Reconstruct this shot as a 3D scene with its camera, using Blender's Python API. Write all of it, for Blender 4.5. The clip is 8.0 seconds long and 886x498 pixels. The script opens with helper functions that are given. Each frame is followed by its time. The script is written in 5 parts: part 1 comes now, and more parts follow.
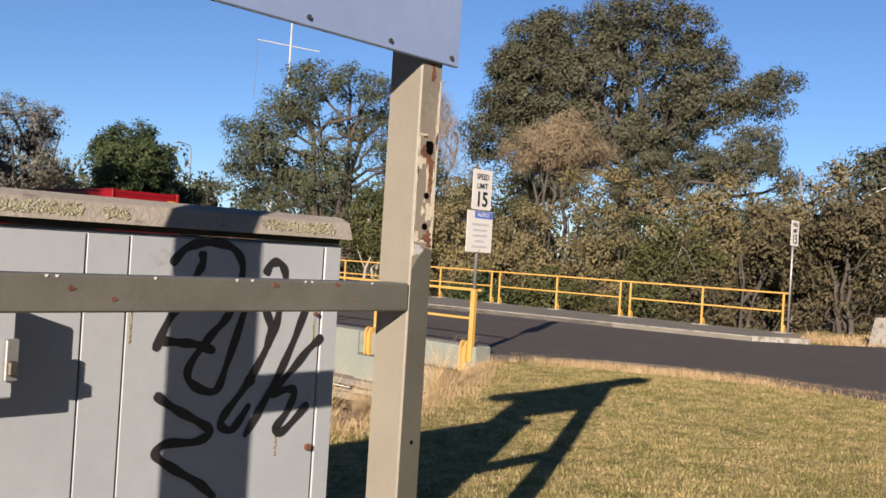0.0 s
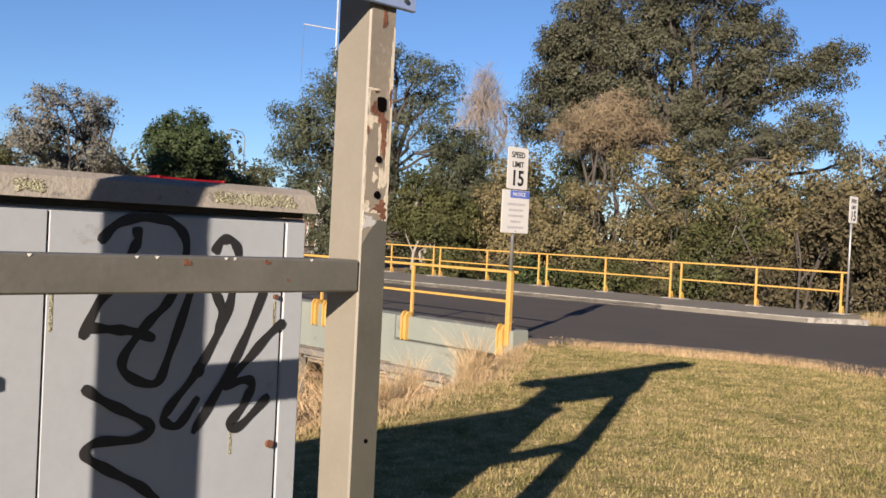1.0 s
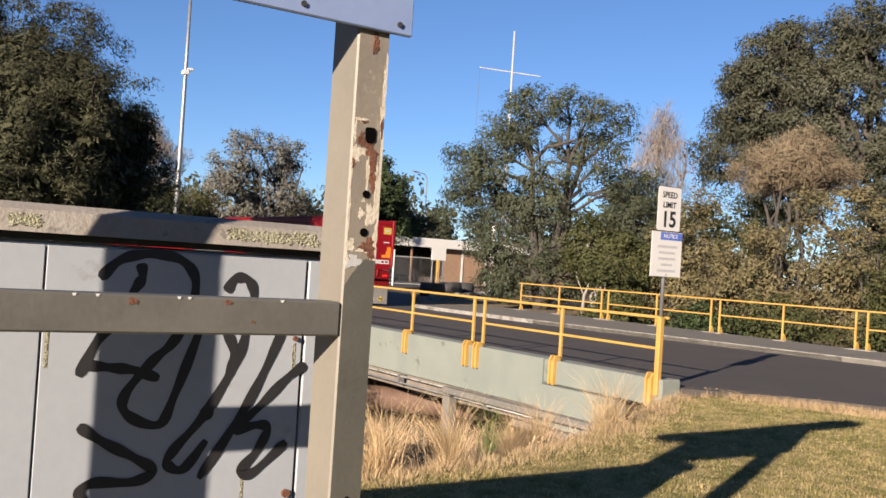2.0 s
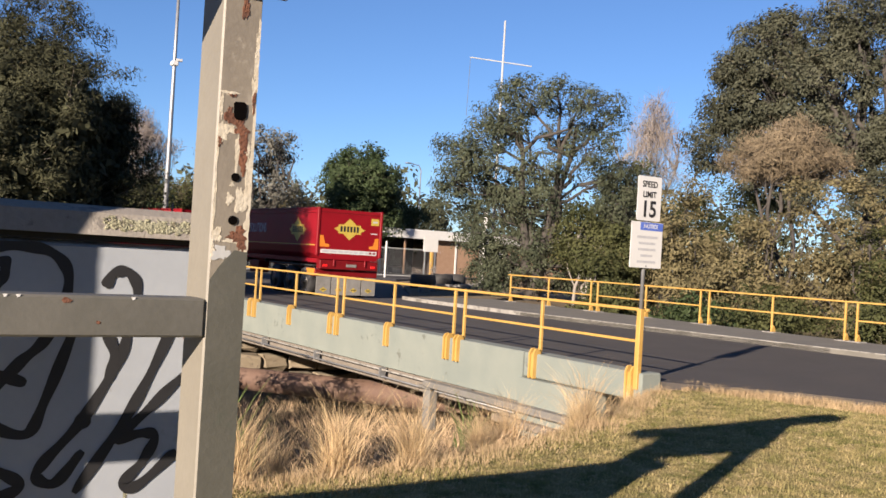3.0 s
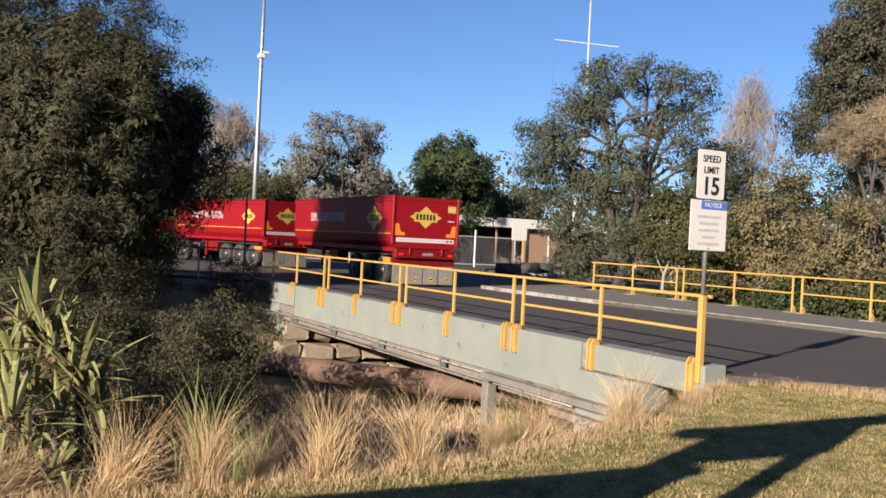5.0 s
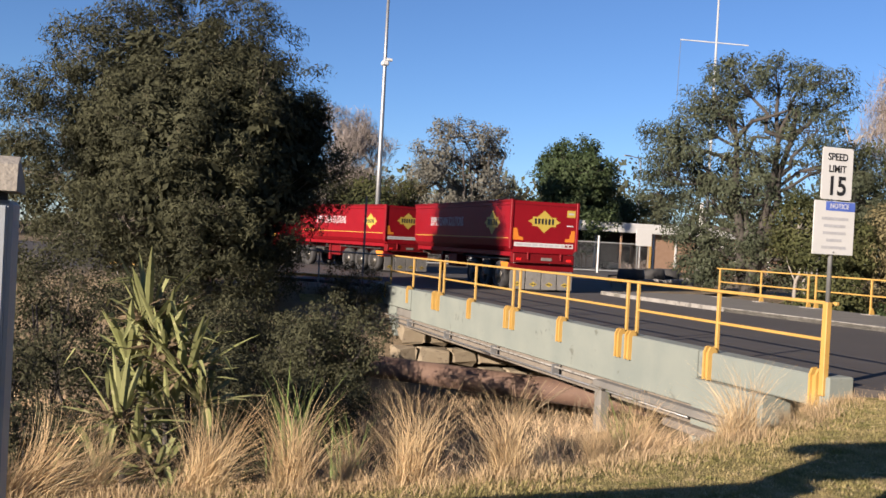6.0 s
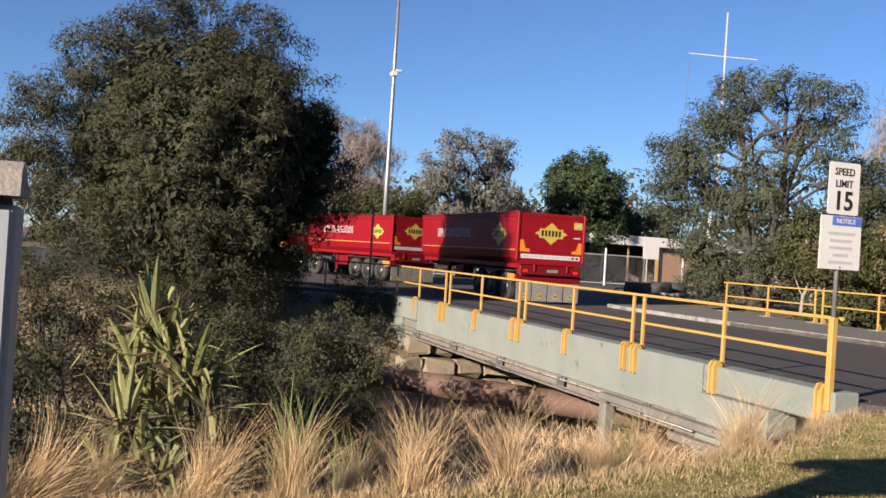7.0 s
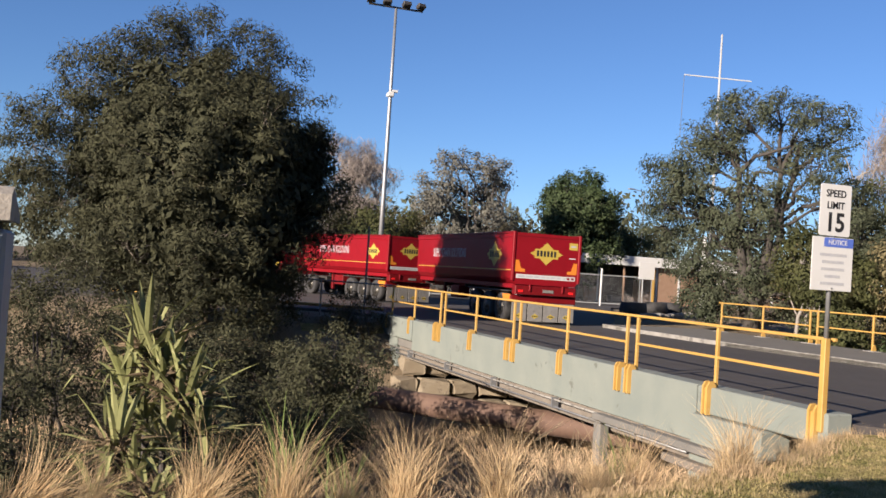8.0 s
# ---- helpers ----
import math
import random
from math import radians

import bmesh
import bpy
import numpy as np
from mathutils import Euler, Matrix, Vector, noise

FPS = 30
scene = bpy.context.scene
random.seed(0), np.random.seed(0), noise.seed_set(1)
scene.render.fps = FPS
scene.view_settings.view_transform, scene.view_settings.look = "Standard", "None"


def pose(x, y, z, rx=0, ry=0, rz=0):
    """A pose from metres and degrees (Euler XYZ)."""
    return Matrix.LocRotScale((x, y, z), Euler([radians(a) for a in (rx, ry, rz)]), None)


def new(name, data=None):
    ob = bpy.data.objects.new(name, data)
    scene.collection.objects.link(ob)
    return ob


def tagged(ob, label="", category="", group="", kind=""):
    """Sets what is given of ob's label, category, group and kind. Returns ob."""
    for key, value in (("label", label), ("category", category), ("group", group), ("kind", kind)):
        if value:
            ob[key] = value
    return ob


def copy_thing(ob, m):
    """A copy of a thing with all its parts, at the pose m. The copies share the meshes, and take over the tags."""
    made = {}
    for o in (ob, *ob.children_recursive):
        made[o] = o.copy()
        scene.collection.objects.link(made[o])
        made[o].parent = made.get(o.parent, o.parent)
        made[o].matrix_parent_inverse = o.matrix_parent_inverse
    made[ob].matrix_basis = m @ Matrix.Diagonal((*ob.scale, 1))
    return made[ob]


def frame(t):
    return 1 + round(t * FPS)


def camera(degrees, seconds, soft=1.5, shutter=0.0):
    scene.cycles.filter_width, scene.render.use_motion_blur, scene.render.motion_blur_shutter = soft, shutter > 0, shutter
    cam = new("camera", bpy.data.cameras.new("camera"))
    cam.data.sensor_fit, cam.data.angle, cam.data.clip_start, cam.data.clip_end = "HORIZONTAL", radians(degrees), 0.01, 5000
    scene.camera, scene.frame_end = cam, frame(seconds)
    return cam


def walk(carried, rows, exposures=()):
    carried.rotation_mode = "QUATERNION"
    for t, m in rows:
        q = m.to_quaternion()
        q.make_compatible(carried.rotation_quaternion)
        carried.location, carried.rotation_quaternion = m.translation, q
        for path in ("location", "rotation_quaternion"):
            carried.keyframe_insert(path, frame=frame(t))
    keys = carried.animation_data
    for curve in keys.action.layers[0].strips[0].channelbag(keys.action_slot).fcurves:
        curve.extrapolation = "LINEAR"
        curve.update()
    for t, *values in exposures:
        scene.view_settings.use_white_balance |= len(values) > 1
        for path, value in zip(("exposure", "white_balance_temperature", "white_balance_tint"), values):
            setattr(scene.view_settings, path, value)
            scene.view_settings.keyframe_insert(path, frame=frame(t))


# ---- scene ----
cam = camera(49.5, 8.0, 1.6)
# seconds, place of the eye, yaw, pitch, roll
ROWS = [
    (0, -12.025, -10.227, 1.589, -47.66, 0.26, 3.51),
    (0.5, -11.751, -10.216, 1.565, -47.91, -1.47, 3.48),
    (1, -11.443, -10.153, 1.566, -44.36, -0.87, 2.78),
    (1.5, -11.121, -10.299, 1.573, -37.65, 1.36, 2.96),
    (1.7, -10.973, -10.334, 1.584, -34.44, 1.65, 3.57),
    (2.8, -10.434, -10.251, 1.620, -32.64, 0.31, 3.74),
    (3, -10.333, -10.227, 1.620, -33.48, 0.49, 3.45),
    (3.5, -9.938, -10.187, 1.613, -31.14, 0.02, 3.18),
    (4, -9.677, -10.133, 1.601, -30.05, -1.53, 2.91),
    (4.5, -9.447, -10.057, 1.592, -31.57, -1.73, 2.95),
    (5, -9.165, -9.915, 1.580, -27.47, -0.42, 2.87),
    (5.2, -9.031, -9.878, 1.577, -24.70, 0.16, 2.94),
    (6.3, -8.817, -9.805, 1.545, -19.72, -0.60, 3.04),
    (6.5, -8.813, -9.800, 1.550, -19.60, -0.56, 3.13),
    (7, -8.808, -9.833, 1.546, -19.51, 0.17, 3.67),
    (7.5, -8.785, -9.863, 1.554, -19.58, 1.27, 3.41),
    (8, -8.788, -9.882, 1.560, -19.64, 1.36, 3.74),
]
walk(cam, [(t, pose(x, y, z, 90 + pitch, 0, yaw) @ pose(0, 0, 0, 0, 0, roll)) for t, x, y, z, yaw, pitch, roll in ROWS], [(0.0, 1.44, 6400, 18), (1.5, 1.50, 6400, 18), (3.5, 1.60, 6300, 18), (4.5, 1.57, 6300, 18), (5.2, 1.54, 6250, 18), (6.5, 1.50, 6200, 18), (8.0, 1.48, 6150, 18)])

# ---- light: a low winter sun behind the camera, clear sky ----
SUN = Vector((2.93, 1.56, -1.0)).normalized()
world = bpy.data.worlds.new("sky")
scene.world = world
world.use_nodes = True
wn = world.node_tree.nodes
sky = wn.new("ShaderNodeTexSky")
sky.sky_type, sky.sun_disc = "NISHITA", False
sky.sun_elevation, sky.sun_rotation = radians(16.8), math.atan2(-SUN.x, -SUN.y)
sky.altitude, sky.air_density, sky.dust_density, sky.ozone_density = 2500, 1.15, 0.0, 5.2
world.node_tree.links.new(sky.outputs[0], wn["Background"].inputs[0])
wn["Background"].inputs[1].default_value = 0.0450
sun = new("sun", bpy.data.lights.new("sun", "SUN"))
sun.data.energy, sun.data.angle, sun.data.color = 5.0, radians(0.53), (1.0, 0.86, 0.66)
sun.matrix_world = Matrix.Translation((-60, -40, 30)) @ SUN.to_track_quat("-Z", "Y").to_matrix().to_4x4()

rng = np.random.default_rng(7)


# ---- materials ----
def mat(name, c1, c2, scale=6.0, rough=0.7, metal=0.0, bump=0.15, fine=60.0, c3=None, thr=0.62, isl=0.0, coat=0.0, depth=0.01):
    """Two colours mixed by noise at two scales, an optional third as blotches, with a fine relief."""
    m = bpy.data.materials.new(name)
    m.use_nodes = True
    n, l = m.node_tree.nodes, m.node_tree.links
    b = n["Principled BSDF"]
    b.inputs["Roughness"].default_value, b.inputs["Metallic"].default_value = rough, metal
    b.inputs["Coat Weight"].default_value = coat
    pos = n.new("ShaderNodeNewGeometry").outputs["Position"]

    def nz(s, d=4.0, ro=0.6):
        t = n.new("ShaderNodeTexNoise")
        t.inputs["Scale"].default_value, t.inputs["Detail"].default_value, t.inputs["Roughness"].default_value = s, d, ro
        l.new(pos, t.inputs["Vector"])
        return t.outputs["Fac"]

    def ramp(f, a, z):
        r = n.new("ShaderNodeMapRange")
        r.inputs[1].default_value, r.inputs[2].default_value = a, z
        l.new(f, r.inputs[0])
        return r.outputs[0]

    def mix(f, a, z):
        x = n.new("ShaderNodeMix")
        x.data_type = "RGBA"
        l.new(f, x.inputs[0])
        for s, v in ((6, a), (7, z)):
            if isinstance(v, tuple):
                x.inputs[s].default_value = (*v, 1)
            else:
                l.new(v, x.inputs[s])
        return x.outputs[2]

    big, small = nz(scale), nz(fine, 3.0)
    add = n.new("ShaderNodeMath")
    add.operation = "MULTIPLY_ADD"
    l.new(small, add.inputs[0])
    add.inputs[1].default_value = 0.4
    l.new(big, add.inputs[2])
    col = mix(ramp(add.outputs[0], 0.5, 0.92), c1, c2)
    if c3:
        col = mix(ramp(nz(scale * 2.3, 6.0, 0.7), thr, thr + 0.05), col, c3)
    if isl:
        hv = n.new("ShaderNodeHueSaturation")
        r = n.new("ShaderNodeMapRange")
        l.new(n.new("ShaderNodeNewGeometry").outputs["Random Per Island"], r.inputs[0])
        r.inputs[3].default_value, r.inputs[4].default_value = 1 - isl, 1 + isl
        l.new(r.outputs[0], hv.inputs["Value"])
        l.new(col, hv.inputs["Color"])
        col = hv.outputs[0]
    l.new(col, b.inputs["Base Color"])
    if bump:
        bp = n.new("ShaderNodeBump")
        bp.inputs["Strength"].default_value, bp.inputs["Distance"].default_value = bump, depth
        l.new(small, bp.inputs["Height"])
        l.new(bp.outputs[0], b.inputs["Normal"])
    return m


def leafmat(name, c1, c2, c3=None, rough=0.55, scale=0.8, thr=0.6, glow=0.3):
    """A leaf: colours that drift through the crown and from leaf to leaf, with some light let through."""
    m = mat(name, c1, c2, scale, min(1.0, rough + 0.25), 0, 0, 3.0, c3, thr, 0.30)
    m.node_tree.nodes["Principled BSDF"].inputs["Specular IOR Level"].default_value = 0.25
    n, l = m.node_tree.nodes, m.node_tree.links
    b, out = n["Principled BSDF"], n["Material Output"]
    tr = n.new("ShaderNodeBsdfTranslucent")
    l.new(b.inputs["Base Color"].links[0].from_socket, tr.inputs[0])
    mx = n.new("ShaderNodeMixShader")
    mx.inputs[0].default_value = glow
    l.new(b.outputs[0], mx.inputs[1])
    l.new(tr.outputs[0], mx.inputs[2])
    l.new(mx.outputs[0], out.inputs[0])
    return m


M = {
    "grass": mat("dry_lawn", (0.332, 0.263, 0.124), (0.106, 0.109, 0.032), 4.2, 0.95, 0, 1.0, 70, (0.369, 0.281, 0.147), 0.57, depth=0.04),
    "soil": mat("creek_soil", (0.128, 0.098, 0.064), (0.202, 0.162, 0.111), 1.5, 0.95, 0, 0.8, 25, depth=0.05),
    "asphalt": mat("asphalt", (0.028, 0.024, 0.022), (0.043, 0.036, 0.032), 0.7, 0.85, 0, 0.6, 120, (0.012, 0.012, 0.013), 0.66),
    "concrete": mat("painted_concrete", (0.126, 0.146, 0.132), (0.160, 0.177, 0.155), 1.2, 0.9, 0, 0.35, 70, (0.093, 0.100, 0.086), 0.63),
    "kerb": mat("old_kerb", (0.098, 0.095, 0.088), (0.138, 0.132, 0.118), 2.0, 0.92, 0, 0.4, 60, (0.084, 0.081, 0.074), 0.62),
    "walk": mat("worn_walkway", (0.086, 0.082, 0.071), (0.121, 0.114, 0.098), 1.6, 0.92, 0, 0.4, 60, (0.069, 0.067, 0.060), 0.6),
    "kerbwhite": mat("whitewashed_kerb", (0.162, 0.154, 0.139), (0.233, 0.224, 0.206), 2.5, 0.9, 0, 0.3, 50, (0.098, 0.094, 0.085), 0.52),
    "stone": mat("sandstone", (0.163, 0.130, 0.086), (0.211, 0.177, 0.125), 2.0, 0.95, 0, 0.7, 30, (0.096, 0.076, 0.058), 0.6, depth=0.03),
    "pipe": mat("rusty_pipe", (0.078, 0.044, 0.030), (0.109, 0.067, 0.046), 2.0, 0.8, 0, 0.3, 40, (0.052, 0.031, 0.026), 0.6),
    "yellow": mat("yellow_paint", (0.315, 0.185, 0.040), (0.36, 0.225, 0.060), 3.0, 0.6, 0, 0.2, 80, (0.25, 0.135, 0.035), 0.62),
    "galv": mat("galvanised_steel", (0.197, 0.202, 0.207), (0.262, 0.268, 0.273), 5, 0.45, 0.6, 0.1, 60),
    "white": mat("white_sheet", (0.413, 0.413, 0.400), (0.446, 0.446, 0.434), 3, 0.5, 0, 0.05, 40),
    "black": mat("black_paint", (0.005, 0.005, 0.006), (0.009, 0.009, 0.010), 9, 0.65, 0, 0.05),
    "blue": mat("blue_print", (0.05, 0.09, 0.33), (0.07, 0.12, 0.38), 5, 0.5, 0, 0.0),
    # faded print of the signs; also the trailer slogan's white, greyed for shade
    "greytext": mat("faded_shaded_print", (0.27, 0.275, 0.285), (0.33, 0.335, 0.34), 20, 0.6, 0, 0.0),
    "cabinet": mat("grey_powder_coat", (0.228, 0.250, 0.275), (0.262, 0.284, 0.308), 1.6, 0.5, 0, 0.06, 30, (0.205, 0.215, 0.22), 0.63),
    "capmetal": mat("weathered_cap", (0.164, 0.147, 0.126), (0.229, 0.213, 0.186), 3.0, 0.85, 0, 0.5, 60, (0.120, 0.109, 0.098), 0.6),
    "lichen": mat("lichen", (0.197, 0.191, 0.120), (0.262, 0.257, 0.186), 14, 0.95, 0, 0.9, 90, (0.131, 0.120, 0.082), 0.55, depth=0.02),
    "bar": mat("olive_grey_paint", (0.066, 0.065, 0.056), (0.090, 0.087, 0.076), 3.5, 0.5, 0, 0.1, 60, (0.058, 0.051, 0.043), 0.66),
    "coat": mat("olive_grey_coat", (0.054, 0.054, 0.044), (0.070, 0.069, 0.058), 4, 0.45, 0, 0.15, 60, (0.056, 0.060, 0.048), 0.62),
    "upcoat": mat("brown_grey_coat", (0.135, 0.119, 0.096), (0.174, 0.154, 0.122), 4, 0.55, 0, 0.15, 60, (0.206, 0.186, 0.151), 0.6),
    "primer": mat("pale_primer", (0.337, 0.300, 0.228), (0.396, 0.366, 0.300), 20, 0.8, 0, 0.4, 90),
    "rust": mat("rust", (0.060, 0.024, 0.013), (0.135, 0.052, 0.026), 22, 0.9, 0, 0.6, 90, (0.03, 0.016, 0.012), 0.58),
    "boardback": mat("sky_tinted_sheet", (0.147, 0.202, 0.339), (0.180, 0.235, 0.371), 2.0, 0.35, 0.1, 0.03, 30),
    "red": mat("red_truck_paint", (0.145, 0.004, 0.007), (0.172, 0.005, 0.009), 1.5, 0.42, 0, 0.03, 40),
    "darkred": mat("red_truck_frame", (0.096, 0.004, 0.006), (0.126, 0.006, 0.007), 3.0, 0.45, 0, 0.1, 40),
    "logo": mat("logo_yellow", (0.328, 0.240, 0.033), (0.371, 0.278, 0.049), 4, 0.45, 0, 0.0),
    "orange": mat("orange_marker", (0.468, 0.137, 0.012), (0.499, 0.175, 0.019), 6, 0.4, 0, 0.0),
    "rubber": mat("tyre_rubber", (0.018, 0.018, 0.019), (0.035, 0.034, 0.033), 6, 0.85, 0, 0.2, 60),
    "pale": mat("pale_steel", (0.251, 0.257, 0.257), (0.317, 0.322, 0.317), 5, 0.6, 0, 0.05, 40),
    "alloy": mat("dusty_alloy", (0.074, 0.069, 0.059), (0.098, 0.092, 0.079), 9, 0.4, 0.7, 0.05, 40),
    "flap": mat("white_mudflap", (0.127, 0.121, 0.109), (0.175, 0.169, 0.157), 4, 0.6, 0, 0.1, 30, (0.075, 0.066, 0.058), 0.6),
    "chassis": mat("chassis_black", (0.02, 0.02, 0.02), (0.04, 0.035, 0.03), 5, 0.6, 0, 0.1),
    "bark": mat("bark", (0.030, 0.026, 0.022), (0.057, 0.050, 0.044), 4, 0.95, 0, 0.8, 30, depth=0.03),
    "palebark": mat("pale_bark", (0.164, 0.147, 0.126), (0.229, 0.213, 0.191), 3, 0.9, 0, 0.4, 25),
    "twig": mat("bare_twigs", (0.135, 0.112, 0.098), (0.20, 0.172, 0.152), 2, 0.95, 0, 0, 9, isl=0.3),
    "tawny": mat("tawny_twigs", (0.100, 0.076, 0.045), (0.165, 0.128, 0.080), 2, 0.95, 0, 0, 9, isl=0.4),
    "brush": mat("creek_brush", (0.315, 0.220, 0.131), (0.525, 0.389, 0.242), 2, 0.95, 0, 0, 9, isl=0.35),
    "brick": mat("brown_brick", (0.180, 0.109, 0.068), (0.218, 0.142, 0.093), 3, 0.9, 0, 0.3, 30),
    # near-black for shade in gaps and open bays; also the cab windscreen
    "dark": mat("interior_gap_shade", (0.012, 0.012, 0.013), (0.022, 0.022, 0.022), 2, 0.9),
    "hole": mat("hole_shade", (0.002, 0.002, 0.002), (0.004, 0.003, 0.003), 9, 1.0, 0, 0),
    "redglass": mat("tail_lamp", (0.6, 0.01, 0.01), (0.65, 0.02, 0.02), 3, 0.25, 0, 0),
    "timber": mat("old_timber", (0.109, 0.093, 0.076), (0.164, 0.142, 0.115), 6, 0.9, 0, 0.5, 40),
    "straw": leafmat("straw", (0.475, 0.338, 0.184), (0.562, 0.439, 0.263), (0.360, 0.248, 0.144), 0.7, 1.5, 0.6, 0.35),
    "rim": leafmat("tan_rim_grass", (0.323, 0.233, 0.133), (0.408, 0.309, 0.185), (0.218, 0.176, 0.085), 0.8, 1.6, 0.55, 0.3),
    "blade": leafmat("lawn_blades", (0.421, 0.334, 0.163), (0.158, 0.163, 0.048), (0.469, 0.383, 0.216), 0.8, 4.2, 0.57, 0.4),
    "flax": leafmat("flax_leaf", (0.138, 0.152, 0.053), (0.227, 0.230, 0.102), (0.310, 0.287, 0.161), 0.38, 2.0, 0.6, 0.2),
    "deadleaf": leafmat("withered_leaf", (0.109, 0.079, 0.046), (0.164, 0.126, 0.079), None, 0.8, 2.0, 0.6, 0.2),
    "reed": leafmat("green_reed", (0.082, 0.120, 0.033), (0.131, 0.164, 0.055), (0.218, 0.186, 0.098), 0.5, 2.0, 0.6, 0.3),
    "leaf_dark": leafmat("she_oak_leaf", (0.034, 0.036, 0.019), (0.058, 0.059, 0.030), (0.076, 0.067, 0.038), 0.6, 0.7, 0.62, 0.25),
    "leaf_gum": leafmat("gum_leaf", (0.040, 0.044, 0.027), (0.072, 0.073, 0.046), (0.088, 0.070, 0.042), 0.45, 0.35, 0.62, 0.2),
    "leaf_wattle": leafmat("wattle_leaf", (0.040, 0.051, 0.030), (0.075, 0.084, 0.050), (0.085, 0.080, 0.045), 0.5, 0.6, 0.62, 0.25),
    "leaf_round": leafmat("camphor_leaf", (0.023, 0.039, 0.014), (0.045, 0.062, 0.023), (0.055, 0.053, 0.023), 0.45, 0.5, 0.62, 0.2),
    "leaf_grey": leafmat("grey_leaf", (0.096, 0.093, 0.074), (0.153, 0.150, 0.128), (0.064, 0.061, 0.039), 0.6, 0.6, 0.6, 0.3),
    "leaf_yellow": leafmat("yellow_leaf", (0.110, 0.095, 0.047), (0.180, 0.152, 0.080), (0.068, 0.064, 0.030), 0.6, 0.6, 0.56, 0.35),
    "leaf_olive": leafmat("olive_leaf", (0.038, 0.046, 0.016), (0.071, 0.074, 0.027), (0.093, 0.076, 0.035), 0.55, 0.5, 0.6, 0.3),
    "leaf_brown": leafmat("brown_thicket_leaf", (0.057, 0.050, 0.027), (0.087, 0.074, 0.044), (0.041, 0.043, 0.020), 0.7, 0.5, 0.58, 0.3),
    "leaf_far": leafmat("far_leaf", (0.038, 0.044, 0.025), (0.060, 0.063, 0.035), (0.076, 0.066, 0.041), 0.7, 0.15, 0.58, 0.2),
}

for k, v in (("hole", 0.0), ("red", 0.18), ("darkred", 0.15), ("soil", 0.1), ("grass", 0.1)):
    M[k].node_tree.nodes["Principled BSDF"].inputs["Specular IOR Level"].default_value = v


# ---- mesh tools ----
class Mesh:
    """Gathers simple solids into one mesh."""

    def __init__(self):
        self.v, self.f = [], []

    def add(self, verts, faces):
        k = len(self.v)
        self.v += [tuple(p) for p in verts]
        self.f += [tuple(i + k for i in f) for f in faces]
        return self

    def box(self, x0, x1, y0, y1, z0, z1, c=0.0, m=None):
        """A box with its edges cut by c."""
        bm = bmesh.new()
        bmesh.ops.create_cube(bm, size=1.0)
        for v in bm.verts:
            v.co = Vector((x0 + (v.co.x + 0.5) * (x1 - x0), y0 + (v.co.y + 0.5) * (y1 - y0), z0 + (v.co.z + 0.5) * (z1 - z0)))
        if c:
            bmesh.ops.bevel(bm, geom=list(bm.edges), offset=c, segments=1, affect="EDGES")
        bm.verts.ensure_lookup_table()
        self.add([(m @ v.co) if m else v.co for v in bm.verts], [[v.index for v in f.verts] for f in bm.faces])
        bm.free()
        return self

    def tube(self, pts, radii, n=6, caps=True):
        """A tapered round bar along the points."""
        pts = [Vector(p) for p in pts]
        rings = []
        side = None
        for i, p in enumerate(pts):
            d = (pts[min(i + 1, len(pts) - 1)] - pts[max(i - 1, 0)]).normalized()
            if side is None:
                side = d.orthogonal().normalized()
            side = (side - d * side.dot(d)).normalized()
            up = d.cross(side)
            r = radii[i] if isinstance(radii, (list, tuple)) else radii
            rings.append([p + (side * math.cos(a) + up * math.sin(a)) * r for a in [2 * math.pi * k / n for k in range(n)]])
        faces = [(i * n + k, i * n + (k + 1) % n, (i + 1) * n + (k + 1) % n, (i + 1) * n + k) for i in range(len(pts) - 1) for k in range(n)]
        if caps:
            faces += [tuple(range(n))[::-1], tuple((len(pts) - 1) * n + k for k in range(n))]
        return self.add([p for r in rings for p in r], faces)

    def prism(self, outline, a, b, axis="z", m=None):
        """An outline in two axes, drawn out from a to b along the third."""
        def put(u, w, h):
            p = {"z": (u, w, h), "y": (u, h, w), "x": (h, u, w)}[axis]
            return (m @ Vector(p)) if m else p
        n = len(outline)
        faces = [(k, (k + 1) % n, n + (k + 1) % n, n + k) for k in range(n)] + [tuple(range(n))[::-1], tuple(range(n, 2 * n))]
        return self.add([put(u, w, a) for u, w in outline] + [put(u, w, b) for u, w in outline], faces)

    def mesh(self, name, material, smooth=False):
        me = bpy.data.meshes.new(name)
        me.from_pydata(self.v, [], self.f)
        bm = bmesh.new()
        bm.from_mesh(me)
        if len(self.f) < 20000:
            bmesh.ops.recalc_face_normals(bm, faces=list(bm.faces))
        bm.to_mesh(me)
        bm.free()
        me.materials.append(material)
        if smooth:
            for p in me.polygons:
                p.use_smooth = True
        return me


def thing(name, label, category, at=(0, 0, 0), turn=0, group="", kind=""):
    e = new(name)
    e.matrix_basis = pose(*at, 0, 0, turn)
    return tagged(e, label, category, group, kind)


def part(name, m, material, parent=None, label="", smooth=False):
    ob = new(name, m.mesh(name, material, smooth) if isinstance(m, Mesh) else m)
    if parent:
        ob.parent = parent
    return tagged(ob, label)


def solo(name, m, material, label, category, kind="", group="", smooth=False):
    return tagged(part(name, m, material, None, "", smooth), label, category, group, kind)


